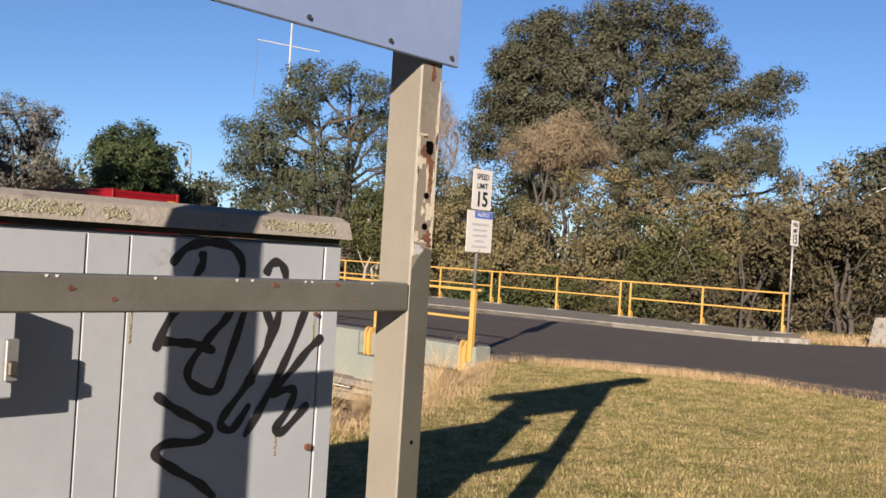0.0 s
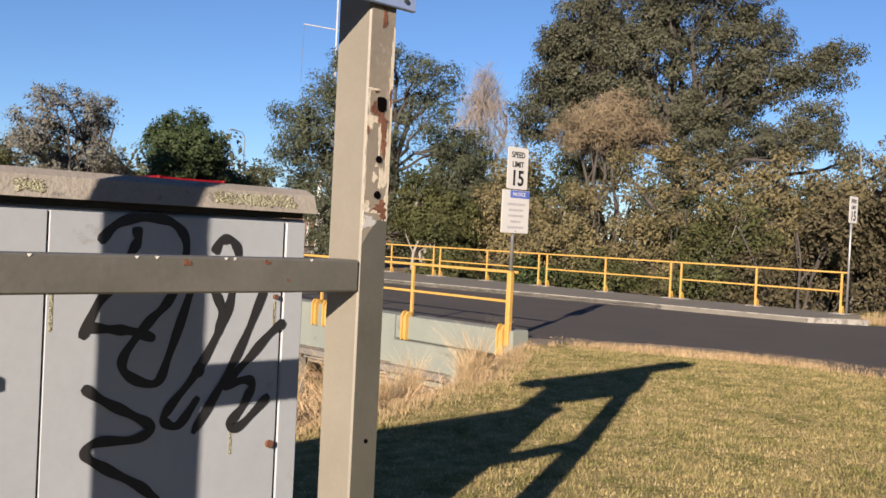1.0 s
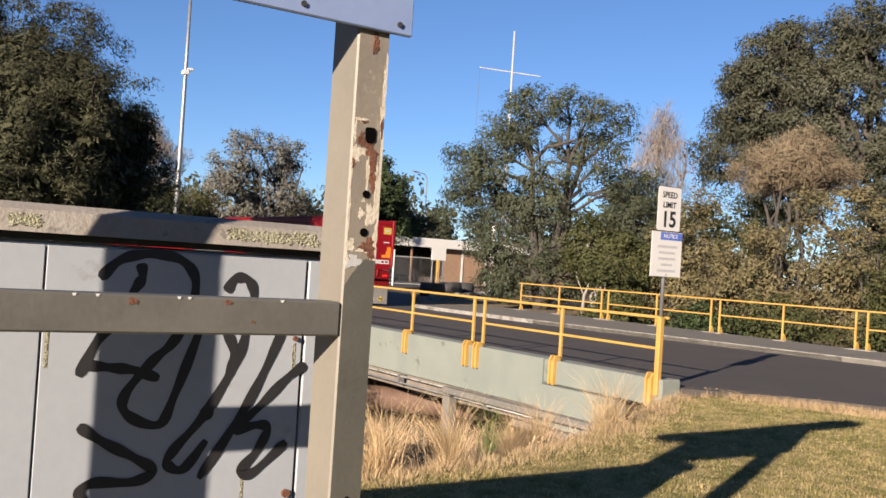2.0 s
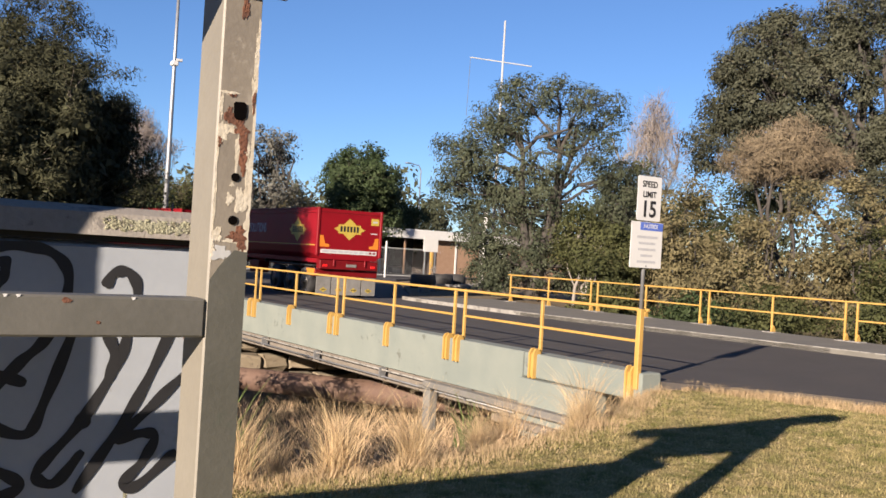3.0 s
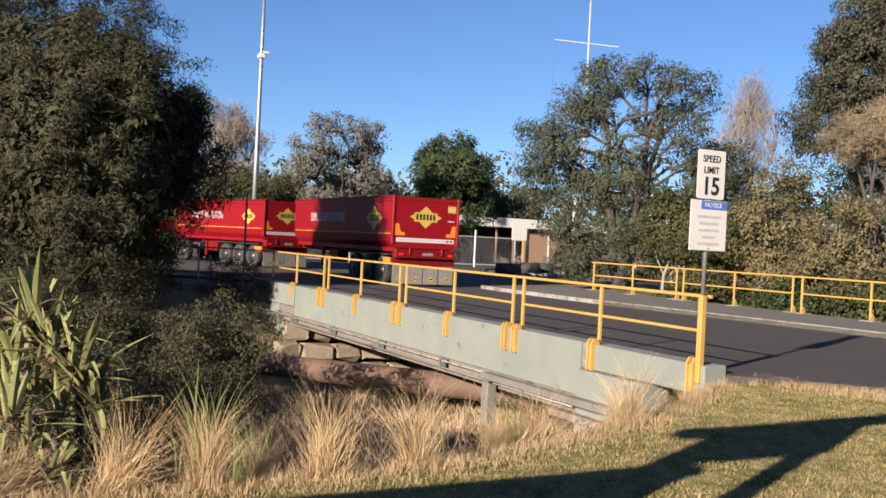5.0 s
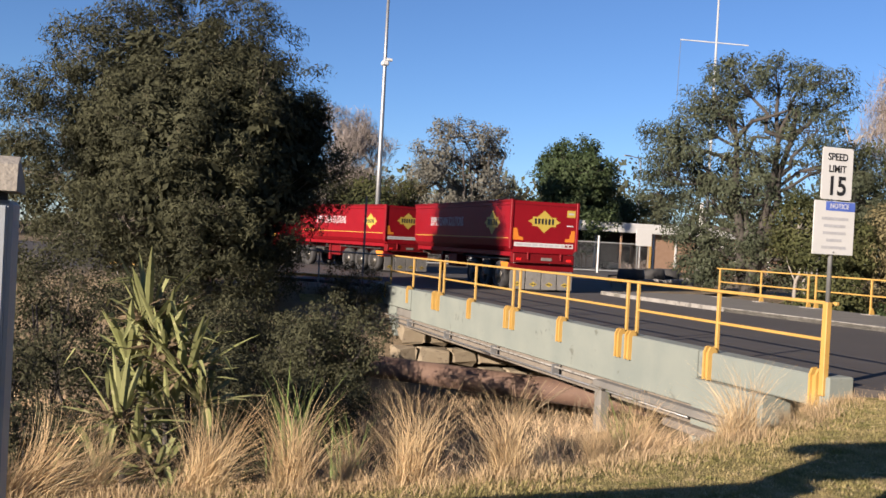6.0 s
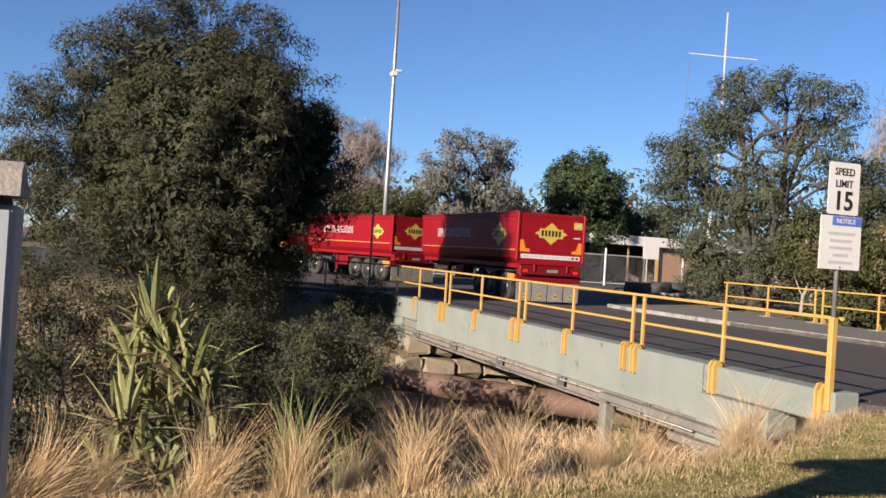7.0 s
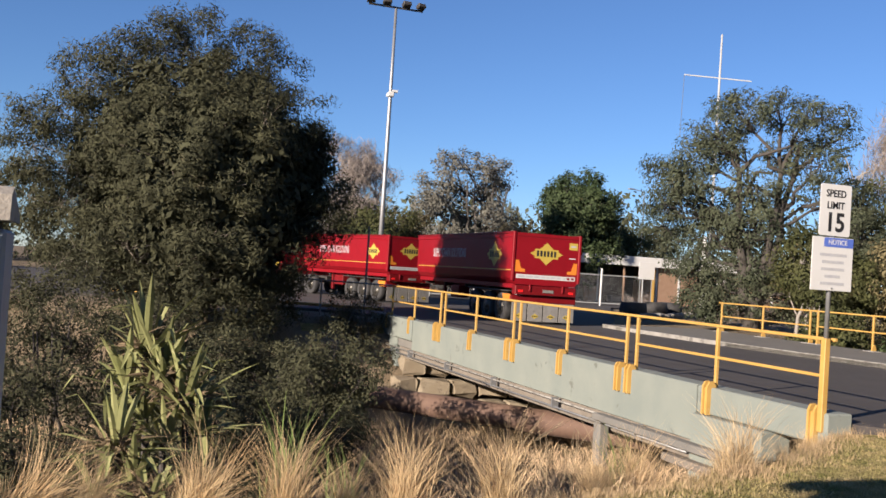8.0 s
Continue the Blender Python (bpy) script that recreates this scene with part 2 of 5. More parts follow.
def words(name, text, size, m, material, parent, wide=1.0, thick=0.004, bold=0.012):
    """Letters as a thin mesh; m puts their plane (x right, y up) where they stand."""
    cu = bpy.data.curves.new(name, "FONT")
    cu.body, cu.size, cu.align_x, cu.align_y, cu.extrude, cu.resolution_u, cu.offset = text, size, "CENTER", "CENTER", thick / 2, 3, bold * size
    tmp = new(name, cu)
    bpy.context.view_layer.update()
    me = bpy.data.meshes.new_from_object(tmp.evaluated_get(bpy.context.evaluated_depsgraph_get()))
    bpy.data.objects.remove(tmp)
    me.transform(m @ Matrix.Diagonal((wide, 1, 1, 1)))
    me.materials.clear()
    me.materials.append(material)
    ob = new(name, me)
    ob.parent = parent
    return ob


def cloud(centres, spread, per, size, flat=0.45, droop=0.0, seed=1):
    """Many small leaf blades scattered in clumps round the centres."""
    r = np.random.default_rng(seed)
    c = np.repeat(np.asarray(centres, float), per, 0)
    s = np.repeat(np.broadcast_to(np.asarray(spread, float), (len(centres),)), per)
    g = r.normal(0, 1, c.shape)
    p = c + g / np.linalg.norm(g, axis=1)[:, None] * (r.uniform(0.05, 1, (len(c), 1)) ** 0.5 * 1.65 * s[:, None]) * (1, 1, 0.7)
    n = len(p)
    unit = lambda u: u / (np.linalg.norm(u, axis=1)[:, None] + 1e-9)
    nrm = unit(unit(p - c) * 0.7 + unit(p - np.median(p, 0)) * 0.55 + r.normal(0, 0.33, (n, 3)) + (0, 0, 0.15))
    d = r.normal(0, 1, (n, 3))
    d[:, 2] -= droop
    d = unit(d - nrm * (d * nrm).sum(1)[:, None])
    q = np.cross(nrm, d)
    ln = size * r.uniform(0.6, 1.4, n)[:, None]
    w = ln * flat * 0.5
    v = np.stack([p, p + d * ln * 0.45 + q * w, p + d * ln, p + d * ln * 0.45 - q * w], 1).reshape(-1, 3)
    me = bpy.data.meshes.new("leaves")
    me.vertices.add(len(v))
    me.vertices.foreach_set("co", v.astype(np.float32).ravel())
    me.loops.add(4 * n)
    me.loops.foreach_set("vertex_index", np.arange(4 * n, dtype=np.int32))
    me.polygons.add(n)
    me.polygons.foreach_set("loop_start", np.arange(0, 4 * n, 4, dtype=np.int32))
    me.update(calc_edges=True)
    return me


def clumps(blobs, count, seed):
    """Clump centres near the skins of the blobs (x, y, z, radii), more on the outside than inside."""
    r = np.random.default_rng(seed)
    vol = np.array([b[3] * b[4] * b[5] for b in blobs]) ** 0.67
    out = []
    for b, k in zip(blobs, np.maximum(3, (count * vol / vol.sum()).astype(int))):
        d = r.normal(0, 1, (k, 3))
        d /= np.linalg.norm(d, axis=1)[:, None]
        rad = r.uniform(0.25, 1.0, k) ** 0.45
        out.append(np.array(b[:3]) + d * rad[:, None] * np.array(b[3:6]))
    return np.concatenate(out)


def limb(m, a, b, r0, r1, r, bend=0.12, steps=4, n=5):
    a, b = Vector(a), Vector(b)
    ln = (b - a).length
    pts = [a.lerp(b, k / steps) + (Vector(r.normal(0, bend * ln * 0.25, 3)) if 0 < k < steps else Vector()) for k in range(steps + 1)]
    m.tube(pts, [r0 + (r1 - r0) * k / steps for k in range(steps + 1)], n)
    return pts


def tree(name, label, at, blobs, count, per, size, leaf, bark="bark", girth=0.2, fork=0.3, spread=0.35, droop=0.3, flat=0.42, seed=1, stems=1, category="tree", twigs=0.5, top=None):
    """A tapered trunk with limbs to each blob of the crown, and leaves in clumps. Blobs are given from the foot."""
    r = np.random.default_rng(seed)
    e = thing(name, label, category, at)
    m = Mesh()
    hi = top or max(b[2] for b in blobs)
    cc = clumps(blobs, count, seed + 1)
    for s in range(stems):
        lean = Vector((r.normal(0, 0.06 * hi), r.normal(0, 0.06 * hi), 0)) if stems > 1 else Vector((0, 0, 0))
        foot = Vector((r.normal(0, 0.3), r.normal(0, 0.3), -0.3)) if stems > 1 else Vector((0, 0, -0.3))
        trunk = limb(m, foot, Vector((0, 0, hi * 0.85)) + lean * 2, girth, girth * 0.25, r, 0.06, 6, 8)
        for i, b in enumerate(blobs):
            if i % stems != s:
                continue
            z = max(hi * fork, min(hi * 0.8, b[2] - b[5] * 1.3))
            k = min(5, max(1, int(6 * z / (hi * 0.85))))
            pts = limb(m, trunk[k], Vector(b[:3]), girth * 0.4, girth * 0.12, r, 0.18, 5)
            near = [c for c in cc if sum(((c[j] - b[j]) / b[3 + j]) ** 2 for j in range(3)) < 1.1]
            for c in near[: int(len(near) * twigs)]:
                limb(m, pts[int(r.integers(3, 6))], c, girth * 0.09, girth * 0.02, r, 0.2, 2, 3)
    part("trunk", m, M[bark], e, "", True)
    me = cloud(cc, spread, per, size, flat, droop, seed + 2)
    me.materials.append(M[leaf])
    part("crown", me, None, e)
    return e


def bare(name, label, at, height, width, twig, seed, girth=0.12, levels=5, bark="palebark", low=0.3, lim=0.004):
    """A leafless tree of forking, thinning branches."""
    r = np.random.default_rng(seed)
    e = thing(name, label, "tree", at)
    m, t = Mesh(), Mesh()

    def grow(p, d, ln, rad, k):
        q = p + d * ln
        (m if k < 2 else t).tube([p, p.lerp(q, 0.5) + Vector(r.normal(0, ln * 0.06, 3)), q], [max(q_, lim) for q_ in (rad, rad * 0.8, rad * 0.6)], 5 if k < 2 else 3, False)
        if k >= levels:
            return
        for _ in range(3 if k < 3 else 4):
            nd = (d + Vector(r.normal(0, 0.42, 3)) * (1 + width) + Vector((0, 0, 0.12))).normalized()
            grow(p.lerp(q, r.uniform(0.55, 1.0)), nd, ln * r.uniform(0.55, 0.85), rad * 0.55, k + 1)

    grow(Vector((0, 0, -0.3)), Vector((0, 0, 1)), height * low, girth, 0)
    part("trunk", m, M[bark], e, "", True)
    part("canopy", t, M[twig], e)
    return e


# ---- the large structure ----
def edge(x):
    """Where the lawn breaks off to the creek."""
    if x >= 0:
        return min(1.6, -0.35 + 0.9 * x)
    return float(np.interp(x, [-30, -9, -7, -5.6, -4.2, -2.6, -1.2, 0], [-9.0, -3.3, -3.22, -3.1, -2.75, -2.0, -1.2, -0.40]))


def height(x, y):
    """The ground: a flat lawn, the creek bed, the far bank."""
    lawn = -0.10 + 0.02 * math.sin(x * 0.7) * math.sin(y * 0.6) - 0.35 * max(0.0, (-12.5 - x) * 0.02)
    lawn -= 0.08 * min(1.0, max(0.0, (0.4 - x) / 2.0)) * min(1.0, max(0.0, (y + 7.2) / 2.0))
    e = edge(x)
    far = 20.0 + (0.35 * max(0.0, -3 - x) if x < -3 else 0.0)
    if y <= e:
        near = min(1.0, max(0.0, (e - y) / 0.9))
        return lawn - 0.05 * (1 - near) ** 2
    if y >= far or x > 60 or x < -60:
        return -0.12
    up = min(1.0, (y - e) / (3.8 - 1.7 * min(1.0, max(0.0, (x + 4.5) / 2.0))))
    down = min(1.0, (far - y) / 3.4)
    k = min(up, down)
    k = k * k * (3 - 2 * k)
    fade = max(0.0, 1 - max(0.0, abs(x) - 30) / 30)
    return lawn - 0.05 - 2.3 * k * fade + 0.12 * math.sin(1.7 * x + y) * k


def axis(lo, a, b, hi, step):
    far = [1, 2, 4, 8, 16, 32, 64, 128, 256, 512, 1024]
    return [a - d for d in reversed(far) if a - d > lo] + list(np.arange(a, b + 1e-6, step)) + [b + d for d in far if b + d < hi]


gx, gy = axis(-1500, -22, 32, 1500, 0.4), axis(-1500, -16, 30, 1500, 0.4)
gm = Mesh()
gm.v = [(x, y, height(x, y)) for y in gy for x in gx]
w = len(gx)
gm.f = [(j * w + i, j * w + i + 1, (j + 1) * w + i + 1, (j + 1) * w + i) for j in range(len(gy) - 1) for i in range(w - 1)]
ground = solo("ground", gm, M["grass"], "dry winter lawn falling to a creek bed", "ground", "structure", "", True)
ground.data.materials.append(M["soil"])
for p in ground.data.polygons:
    c = p.center
    if (c.z < -0.42) or c.y > 19.5 or c.x > 12.8 and c.y > 1.0:
        p.material_index = 1

# the road: approach, deck and the yard beyond, one asphalt sheet
rd = [(-1.5, -60), (0.6, -30), (1.3, -14), (1.7, -8), (2.0, -5.5), (2.25, -3.6), (2.2, -2.4), (1.6, -1.5), (0.75, -0.75), (0.3, -0.3), (0.3, 21), (-1.5, 23.5), (-30, 34), (-60, 60), (60, 75), (22, 44),
      (14, 30), (10.5, 23), (8.1, 20.2), (7.85, 18.6), (8.0, 13), (8.4, 9), (9.05, 3), (9.5, -0.2), (10.6, -1.6), (14, -3.4), (40, -10), (120, -30), (120, -60)]
solo("road", Mesh().prism(rd, -0.3, -0.02), M["asphalt"], "worn grey asphalt road over the bridge", "road", "structure")

# bridge deck with its edge beam, far walkway and abutments
bridge = thing("bridge", "short concrete road bridge with pale green painted edge beam", "bridge", kind="structure")
part("deck_slab", Mesh().box(-0.05, 12.5, 1.5, 20.6, -0.75, -0.31, 0.01), M["kerb"], bridge)
bm_ = Mesh().prism([(-0.12, -0.74), (0.28, -0.74), (0.28, 0.09), (0.26, 0.11), (-0.10, 0.11), (-0.12, 0.09)], 2.55, 16.55, "y")
part("edge_beam", bm_, M["concrete"], bridge, "pale green painted concrete beam")
part("end_beam", Mesh().box(-0.12, 0.28, -0.22, 2.535, -0.30, 0.105, 0.02), M["concrete"], bridge)
part("end_block", Mesh().box(-0.22, 0.28, 0.9, 2.53, -1.5, -0.315, 0.02), M["concrete"], bridge)
part("ledge", Mesh().box(-0.42, -0.225, 1.0, 5.2, -0.86, -0.74, 0.015), M["kerb"], bridge)
part("ledge_plank", Mesh().box(-0.40, -0.22, 0.6, 3.0, -1.12, -1.0, 0.015), M["timber"], bridge)
part("far_block", Mesh().box(-0.16, 0.28, 16.57, 20.9, -0.50, 0.10, 0.02), M["concrete"], bridge)
part("far_pier", Mesh().box(-0.1, 0.4, 18.1, 19.0, -1.4, -0.51, 0.02), M["concrete"], bridge)
part("girder", Mesh().box(-0.03, 0.35, 2.6, 18.0, -1.06, -0.765, 0.01), M["timber"], bridge, "dark timber girder")
part("pier", Mesh().box(-0.28, -0.08, 5.15, 5.38, -1.7, -0.92, 0.02), M["kerb"], bridge)
part("pier_cap", Mesh().box(-0.34, 0.1, 5.05, 5.48, -0.915, -0.865, 0.01), M["kerb"], bridge)
part("walkway", Mesh().prism([(9.5, -0.5), (12.5, -0.5), (12.5, 20.5), (8.1, 20.2), (7.85, 18.6), (8.0, 13), (8.4, 9), (9.05, 3)], -0.3, 0.08), M["walk"], bridge, "grey concrete walkway with a worn kerb")
for z, s in ((-0.79, 0.022), (-0.93, 0.02)):
    part("conduit", Mesh().tube([(-0.18 - s, 2.6, z), (-0.18 - s, 9, z - 0.005), (-0.18 - s, 20.5, z)], s, 8), M["kerbwhite" if s > 0.021 else "galv"], bridge, "grey service conduit under the beam", True)
for k in range(6):
    y = 4.0 + k * 3.1
    part("conduit_clip", Mesh().box(-0.26, -0.121, y, y + 0.05, -0.95, -0.745), M["galv"], bridge)
# stones of the far abutment
r = np.random.default_rng(3)
for row in range(3):
    y = 14.6 + row * 0.5
    z0 = -1.05 - row * 0.55
    x = -0.15 - 0.25 * row
    for k in range(7):
        ln = float(r.uniform(0.7, 1.25))
        m = pose(x, 17.2 - 0.0 * row, 0, 0, 0, 0) @ pose(0, -0.35 * row, 0, 0, 0, 4 * float(r.normal()))
        st = Mesh().box(0, ln - 0.03, 0, 0.6, z0 - 0.5, z0 + float(r.uniform(-0.08, 0.03)), 0.07)
        st.v = [tuple(m @ (Vector(v) + Vector(r.normal(0, 0.032, 3)))) for v in st.v]
        part("stone", st, M["stone"], bridge)
        x += ln
walkedge = Mesh()
kp = [(10.6, -1.45), (9.5, -0.45), (9.05, 3), (8.4, 9), (8.0, 13), (7.85, 18.4), (8.0, 20.0)]
for (a, b), (c, d) in zip(kp, kp[1:]):
    u = Vector((c - a, d - b, 0)).normalized()
    nn = Vector((-u.y, u.x, 0)) * -0.16
    walkedge.add([(a, b, -0.05), (c, d, -0.05), (c + nn.x, d + nn.y, -0.05), (a + nn.x, b + nn.y, -0.05), (a, b, 0.10), (c, d, 0.10), (c + nn.x, d + nn.y, 0.10), (a + nn.x, b + nn.y, 0.10)],
                 [(0, 1, 5, 4), (1, 2, 6, 5), (2, 3, 7, 6), (3, 0, 4, 7), (4, 5, 6, 7), (0, 3, 2, 1)])
solo("kerb", walkedge, M["kerbwhite"], "worn whitewashed concrete kerb along the walkway", "kerb", "structure")
solo("creek_pipe", Mesh().tube([(-4.5, 16.7, -1.75), (-2.2, 13.75, -1.7), (-2.18, 13.72, -1.7), (4.5, 4.9, -1.62), (9, -1, -1.6)], [0.27, 0.27, 0.28, 0.28, 0.28], 20), M["pipe"], "large rusty brown steel pipe across the creek", "pipe", "", "", True)


# ---- railings ----
def panel(group, flip):
    """One panel: two long rails, three posts, each with a foot bracket."""
    e = thing("railing_panel", "yellow painted steel railing panel bolted to the bridge edge", "railing", group=group)
    ln, s = 4.522, 2.261
    part("top_rail", Mesh().box(-0.025, 0.025, -0.17, ln + 0.165, 1.0, 1.045, 0.008), M["yellow"], e)
    part("mid_rail", Mesh().box(-0.02, 0.02, 0.026, ln - 0.026, 0.53, 0.572, 0.008), M["yellow"], e)
    for k in range(3):
        y = k * s
        part("post", Mesh().box(-0.026, 0.026, y - 0.026, y + 0.026, 0.0 if flip else -0.16, 0.998, 0.006), M["yellow"], e)
        if not flip:
            o = [(-0.19, -0.30), (-0.03, -0.30), (-0.03, 0.0), (-0.04, 0.14), (-0.09, 0.20), (-0.15, 0.19), (-0.19, 0.12)]
            br = part("bracket", Mesh().prism(o, y - 0.07, y - 0.035, "y").prism(o, y + 0.035, y + 0.07, "y"), M["yellow"], e)
            part("web", Mesh().box(-0.16, -0.122, y - 0.034, y + 0.034, -0.28, 0.10, 0.004), M["yellow"], br)
        else:
            br = part("foot", Mesh().prism([(-0.09, 0), (0.09, 0), (0.07, 0.10), (0.02, 0.2), (-0.02, 0.2), (-0.07, 0.10)], y - 0.07, y - 0.03, "y"), M["yellow"], e)
            part("foot_pad", Mesh().box(-0.17, 0.17, y - 0.2, y + 0.2, -0.03, 0.022, 0.01), M["kerbwhite"], br, "pale mortar pad")
    return e


near = panel("near bridge railing", False)
near.matrix_basis = pose(0, 0, 0)
for k in range(1, 4):
    copy_thing(near, pose(0, k * 4.859, 0))
far = panel("far bridge railing", True)
far.matrix_basis = pose(12.2, -0.1, 0.08)
for k in range(1, 4):
    copy_thing(far, pose(12.2, -0.1 + k * 4.859, 0.08))


# ---- signs ----
def speed_sign(x, y, notice):
    e = thing("speed_sign", "white fifteen speed limit sign" + (" above a notice board on a pole" if notice else " on a grey pole across the road"), "road sign", (x, y, 0))
    part("pole", Mesh().tube([(0, 0, 0.96 if notice else 0.06), (0, 0, 2.9)], 0.03, 10), M["galv"], e, "", True)
    f = Matrix.Translation((0, -0.04, 0))
    o = [(-0.22, 2.33), (0.22, 2.33), (0.24, 2.35), (0.24, 2.96), (0.22, 2.98), (-0.22, 2.98), (-0.24, 2.96), (-0.24, 2.35)]
    pl = part("plate", Mesh().prism(o, -0.042, -0.034, "y"), M["white"], e)
    up = pose(0, -0.045, 0, 90, 0, 0)
    words("lettering", "SPEED", 0.128, up @ pose(0, 2.86, 0), M["black"], pl, 0.9)
    words("lettering", "LIMIT", 0.128, up @ pose(0, 2.71, 0), M["black"], pl, 0.9)
    words("numerals", "15", 0.33, up @ pose(0, 2.49, 0), M["black"], pl, 0.95, 0.004, 0.022)
    if notice:
        nb = part("notice_board", Mesh().box(-0.33, 0.31, -0.045, -0.036, 1.64, 2.31, 0.003), M["white"], e, "white notice board with a blue heading")
        part("heading", Mesh().box(-0.15, 0.305, -0.0475, -0.0455, 2.19, 2.305), M["blue"], nb)
        words("lettering", "NOTICE", 0.085, pose(0, -0.0485, 0, 90, 0, 0) @ pose(0.06, 2.247, 0), M["white"], nb, 0.95, 0.002)
        for k, (wd, z) in enumerate(((0.42, 2.09), (0.34, 2.0), (0.36, 1.91), (0.24, 1.82), (0.38, 1.73))):
            part("text_bar", Mesh().box(-wd / 2, wd / 2, -0.0475, -0.0455, z - 0.018, z + 0.018), M["greytext"], nb)
        for z in (2.28, 1.67):
            part("bolt", Mesh().tube([(0, -0.052, z), (0, -0.036, z)], 0.012, 8), M["galv"], e)
        part("clamp_post", Mesh().box(-0.042, 0.042, -0.042, 0.042, -0.14, 1.04, 0.008), M["yellow"], e, "yellow steel post")
    return e


speed_sign(-0.12, -0.12, True)
speed_sign(12.2, -0.25, False)

# ---- the sign frame in front of the cabinet ----
frame_ = thing("sign_frame", "steel sign frame of two rusting painted posts and a cross bar", "sign frame")


M["post"] = mat("beige_post_paint", (0.135, 0.125, 0.102), (0.160, 0.149, 0.122), 3.0, 0.55, 0, 0.12, 50, (0.145, 0.13, 0.10), 0.64)
for x0 in (-9.417, -11.12):
    pm = Mesh().box(x0, x0 + 0.112, -7.69, -7.515, -0.3, 2.855, 0.008)
    p = part("post", pm, M["post"], frame_, "beige painted steel post with flaking paint and rust")
    part("upper_coat", Mesh().prism([(x0 + 0.004, 1.50), (x0 + 0.108, 1.50), (x0 + 0.108, 2.72), (x0 + 0.004, 2.72)], -7.6905, -7.6901, "y"), M["upcoat"], p, "brown grey upper coat of paint")
    part("lower_coat", Mesh().prism([(x0 + 0.004, -0.3), (x0 + 0.108, -0.3), (x0 + 0.108, 1.60), (x0 + 0.07, 1.605), (x0 + 0.03, 1.56), (x0 + 0.004, 1.52)], -7.6925, -7.6903, "y"), M["coat"], p, "olive grey lower coat of paint")
    def patch(name, u, z, ru, rz, lift, material, label):
        """A ragged flake on the post's front; u runs across the face from 0 to 1."""
        o = []
        pr = np.random.default_rng(int(1000 * z + 77 * u))
        for j in range(30):
            t = j * 2 * math.pi / 30
            w1 = 1 + 0.25 * math.sin(3 * t + 37 * z) + 0.16 * math.sin(7 * t + 11 * u + 5 * z) + float(pr.normal(0, 0.12))
            o.append((min(x0 + 0.110, max(x0 + 0.002, x0 + 0.112 * u + ru * w1 * math.cos(t))), z + rz * w1 * math.sin(t)))
        part(name, Mesh().prism(o, -7.6906 - lift, -7.6904, "y"), M[material], p, label)

    for k, (u, z, ru, rz) in enumerate(((0.93, 2.15, 0.006, 0.10), (0.90, 2.05, 0.008, 0.05), (0.95, 1.93, 0.006, 0.08), (0.93, 1.82, 0.008, 0.07), (0.88, 1.76, 0.013, 0.05), (0.70, 1.745, 0.017, 0.033), (0.92, 1.66, 0.008, 0.06), (0.25, 2.036, 0.022, 0.005), (0.08, 2.0, 0.005, 0.03), (0.3, 1.935, 0.028, 0.012), (0.12, 1.92, 0.013, 0.028),
                                        (0.03, 1.87, 0.005, 0.05), (0.03, 1.79, 0.005, 0.06), (0.03, 1.70, 0.005, 0.05), (0.55, 1.87, 0.006, 0.05), (0.82, 1.86, 0.005, 0.05), (0.42, 1.745, 0.010, 0.016), (0.47, 1.785, 0.006, 0.006), (0.15, 1.645, 0.016, 0.018), (0.06, 1.60, 0.006, 0.03), (0.85, 1.605, 0.012, 0.016), (0.55, 1.632, 0.02, 0.008), (0.15, 0.97, 0.010, 0.010), (0.22, 0.985, 0.004, 0.008))):
        patch("bare_primer", u, z, ru, rz, 0.0004 + 0.00004 * k, "primer", "flaked patch of pale primer")
    for k, (u, z, ru, rz) in enumerate(((0.68, 1.90, 0.012, 0.045), (0.72, 1.845, 0.010, 0.03), (0.62, 1.94, 0.02, 0.012), (0.28, 1.975, 0.012, 0.02), (0.47, 1.965, 0.022, 0.018), (0.68, 1.645, 0.026, 0.022), (0.80, 1.622, 0.012, 0.02), (0.08, 1.90, 0.005, 0.014), (0.9, 2.02, 0.005, 0.03), (0.35, 2.03, 0.012, 0.004), (0.55, 2.275, 0.010, 0.03))):
        patch("rust_patch", u, z, ru, rz, 0.0014 + 0.00004 * k, "rust", "rust patch")
    patch("bare_metal", 0.3, 1.595, 0.027, 0.018, 0.0013, "pale", "bare grey metal patch")
    # holes are raised near-black plates, their inner shade put in as colour
    ho = [(x0 + 0.062 + 0.019 * a, 1.99 + 0.025 * b) for a, b in ((-0.9, -0.7), (-0.5, -1), (0.4, -1), (0.9, -0.7), (1, 0.2), (0.9, 0.8), (0.5, 1), (-0.8, 0.95), (-1, 0.7))]
    part("bolt_hole", Mesh().prism(ho, -7.6945, -7.6905, "y"), M["hole"], p, "square hole as a near-black plate of painted shade")
    for z, rr in ((1.806, 0.012), (1.687, 0.013), (0.86, 0.008)):
        part("bolt_hole", Mesh().tube([(x0 + 0.060, -7.6945, z), (x0 + 0.060, -7.6905, z)], rr, 12), M["hole"], p)
part("cross_bar", Mesh().box(-11.006, -9.419, -7.692, -7.58, 1.362, 1.468, 0.006), M["bar"], frame_, "olive grey painted cross bar")
# the board's pale blue puts the sky's reflection into its base colour
board = part("sign_board", Mesh().box(-11.22, -9.24, -7.715, -7.695, 2.315, 2.855, 0.004), M["boardback"], frame_, "plain sheet sign board, reflected sky painted in as pale blue")
part("cap_board", Mesh().box(-11.82, -8.30, -7.76, -7.50, 2.86, 3.0, 0.01), M["bar"], frame_, "overhanging grey cap along the top")
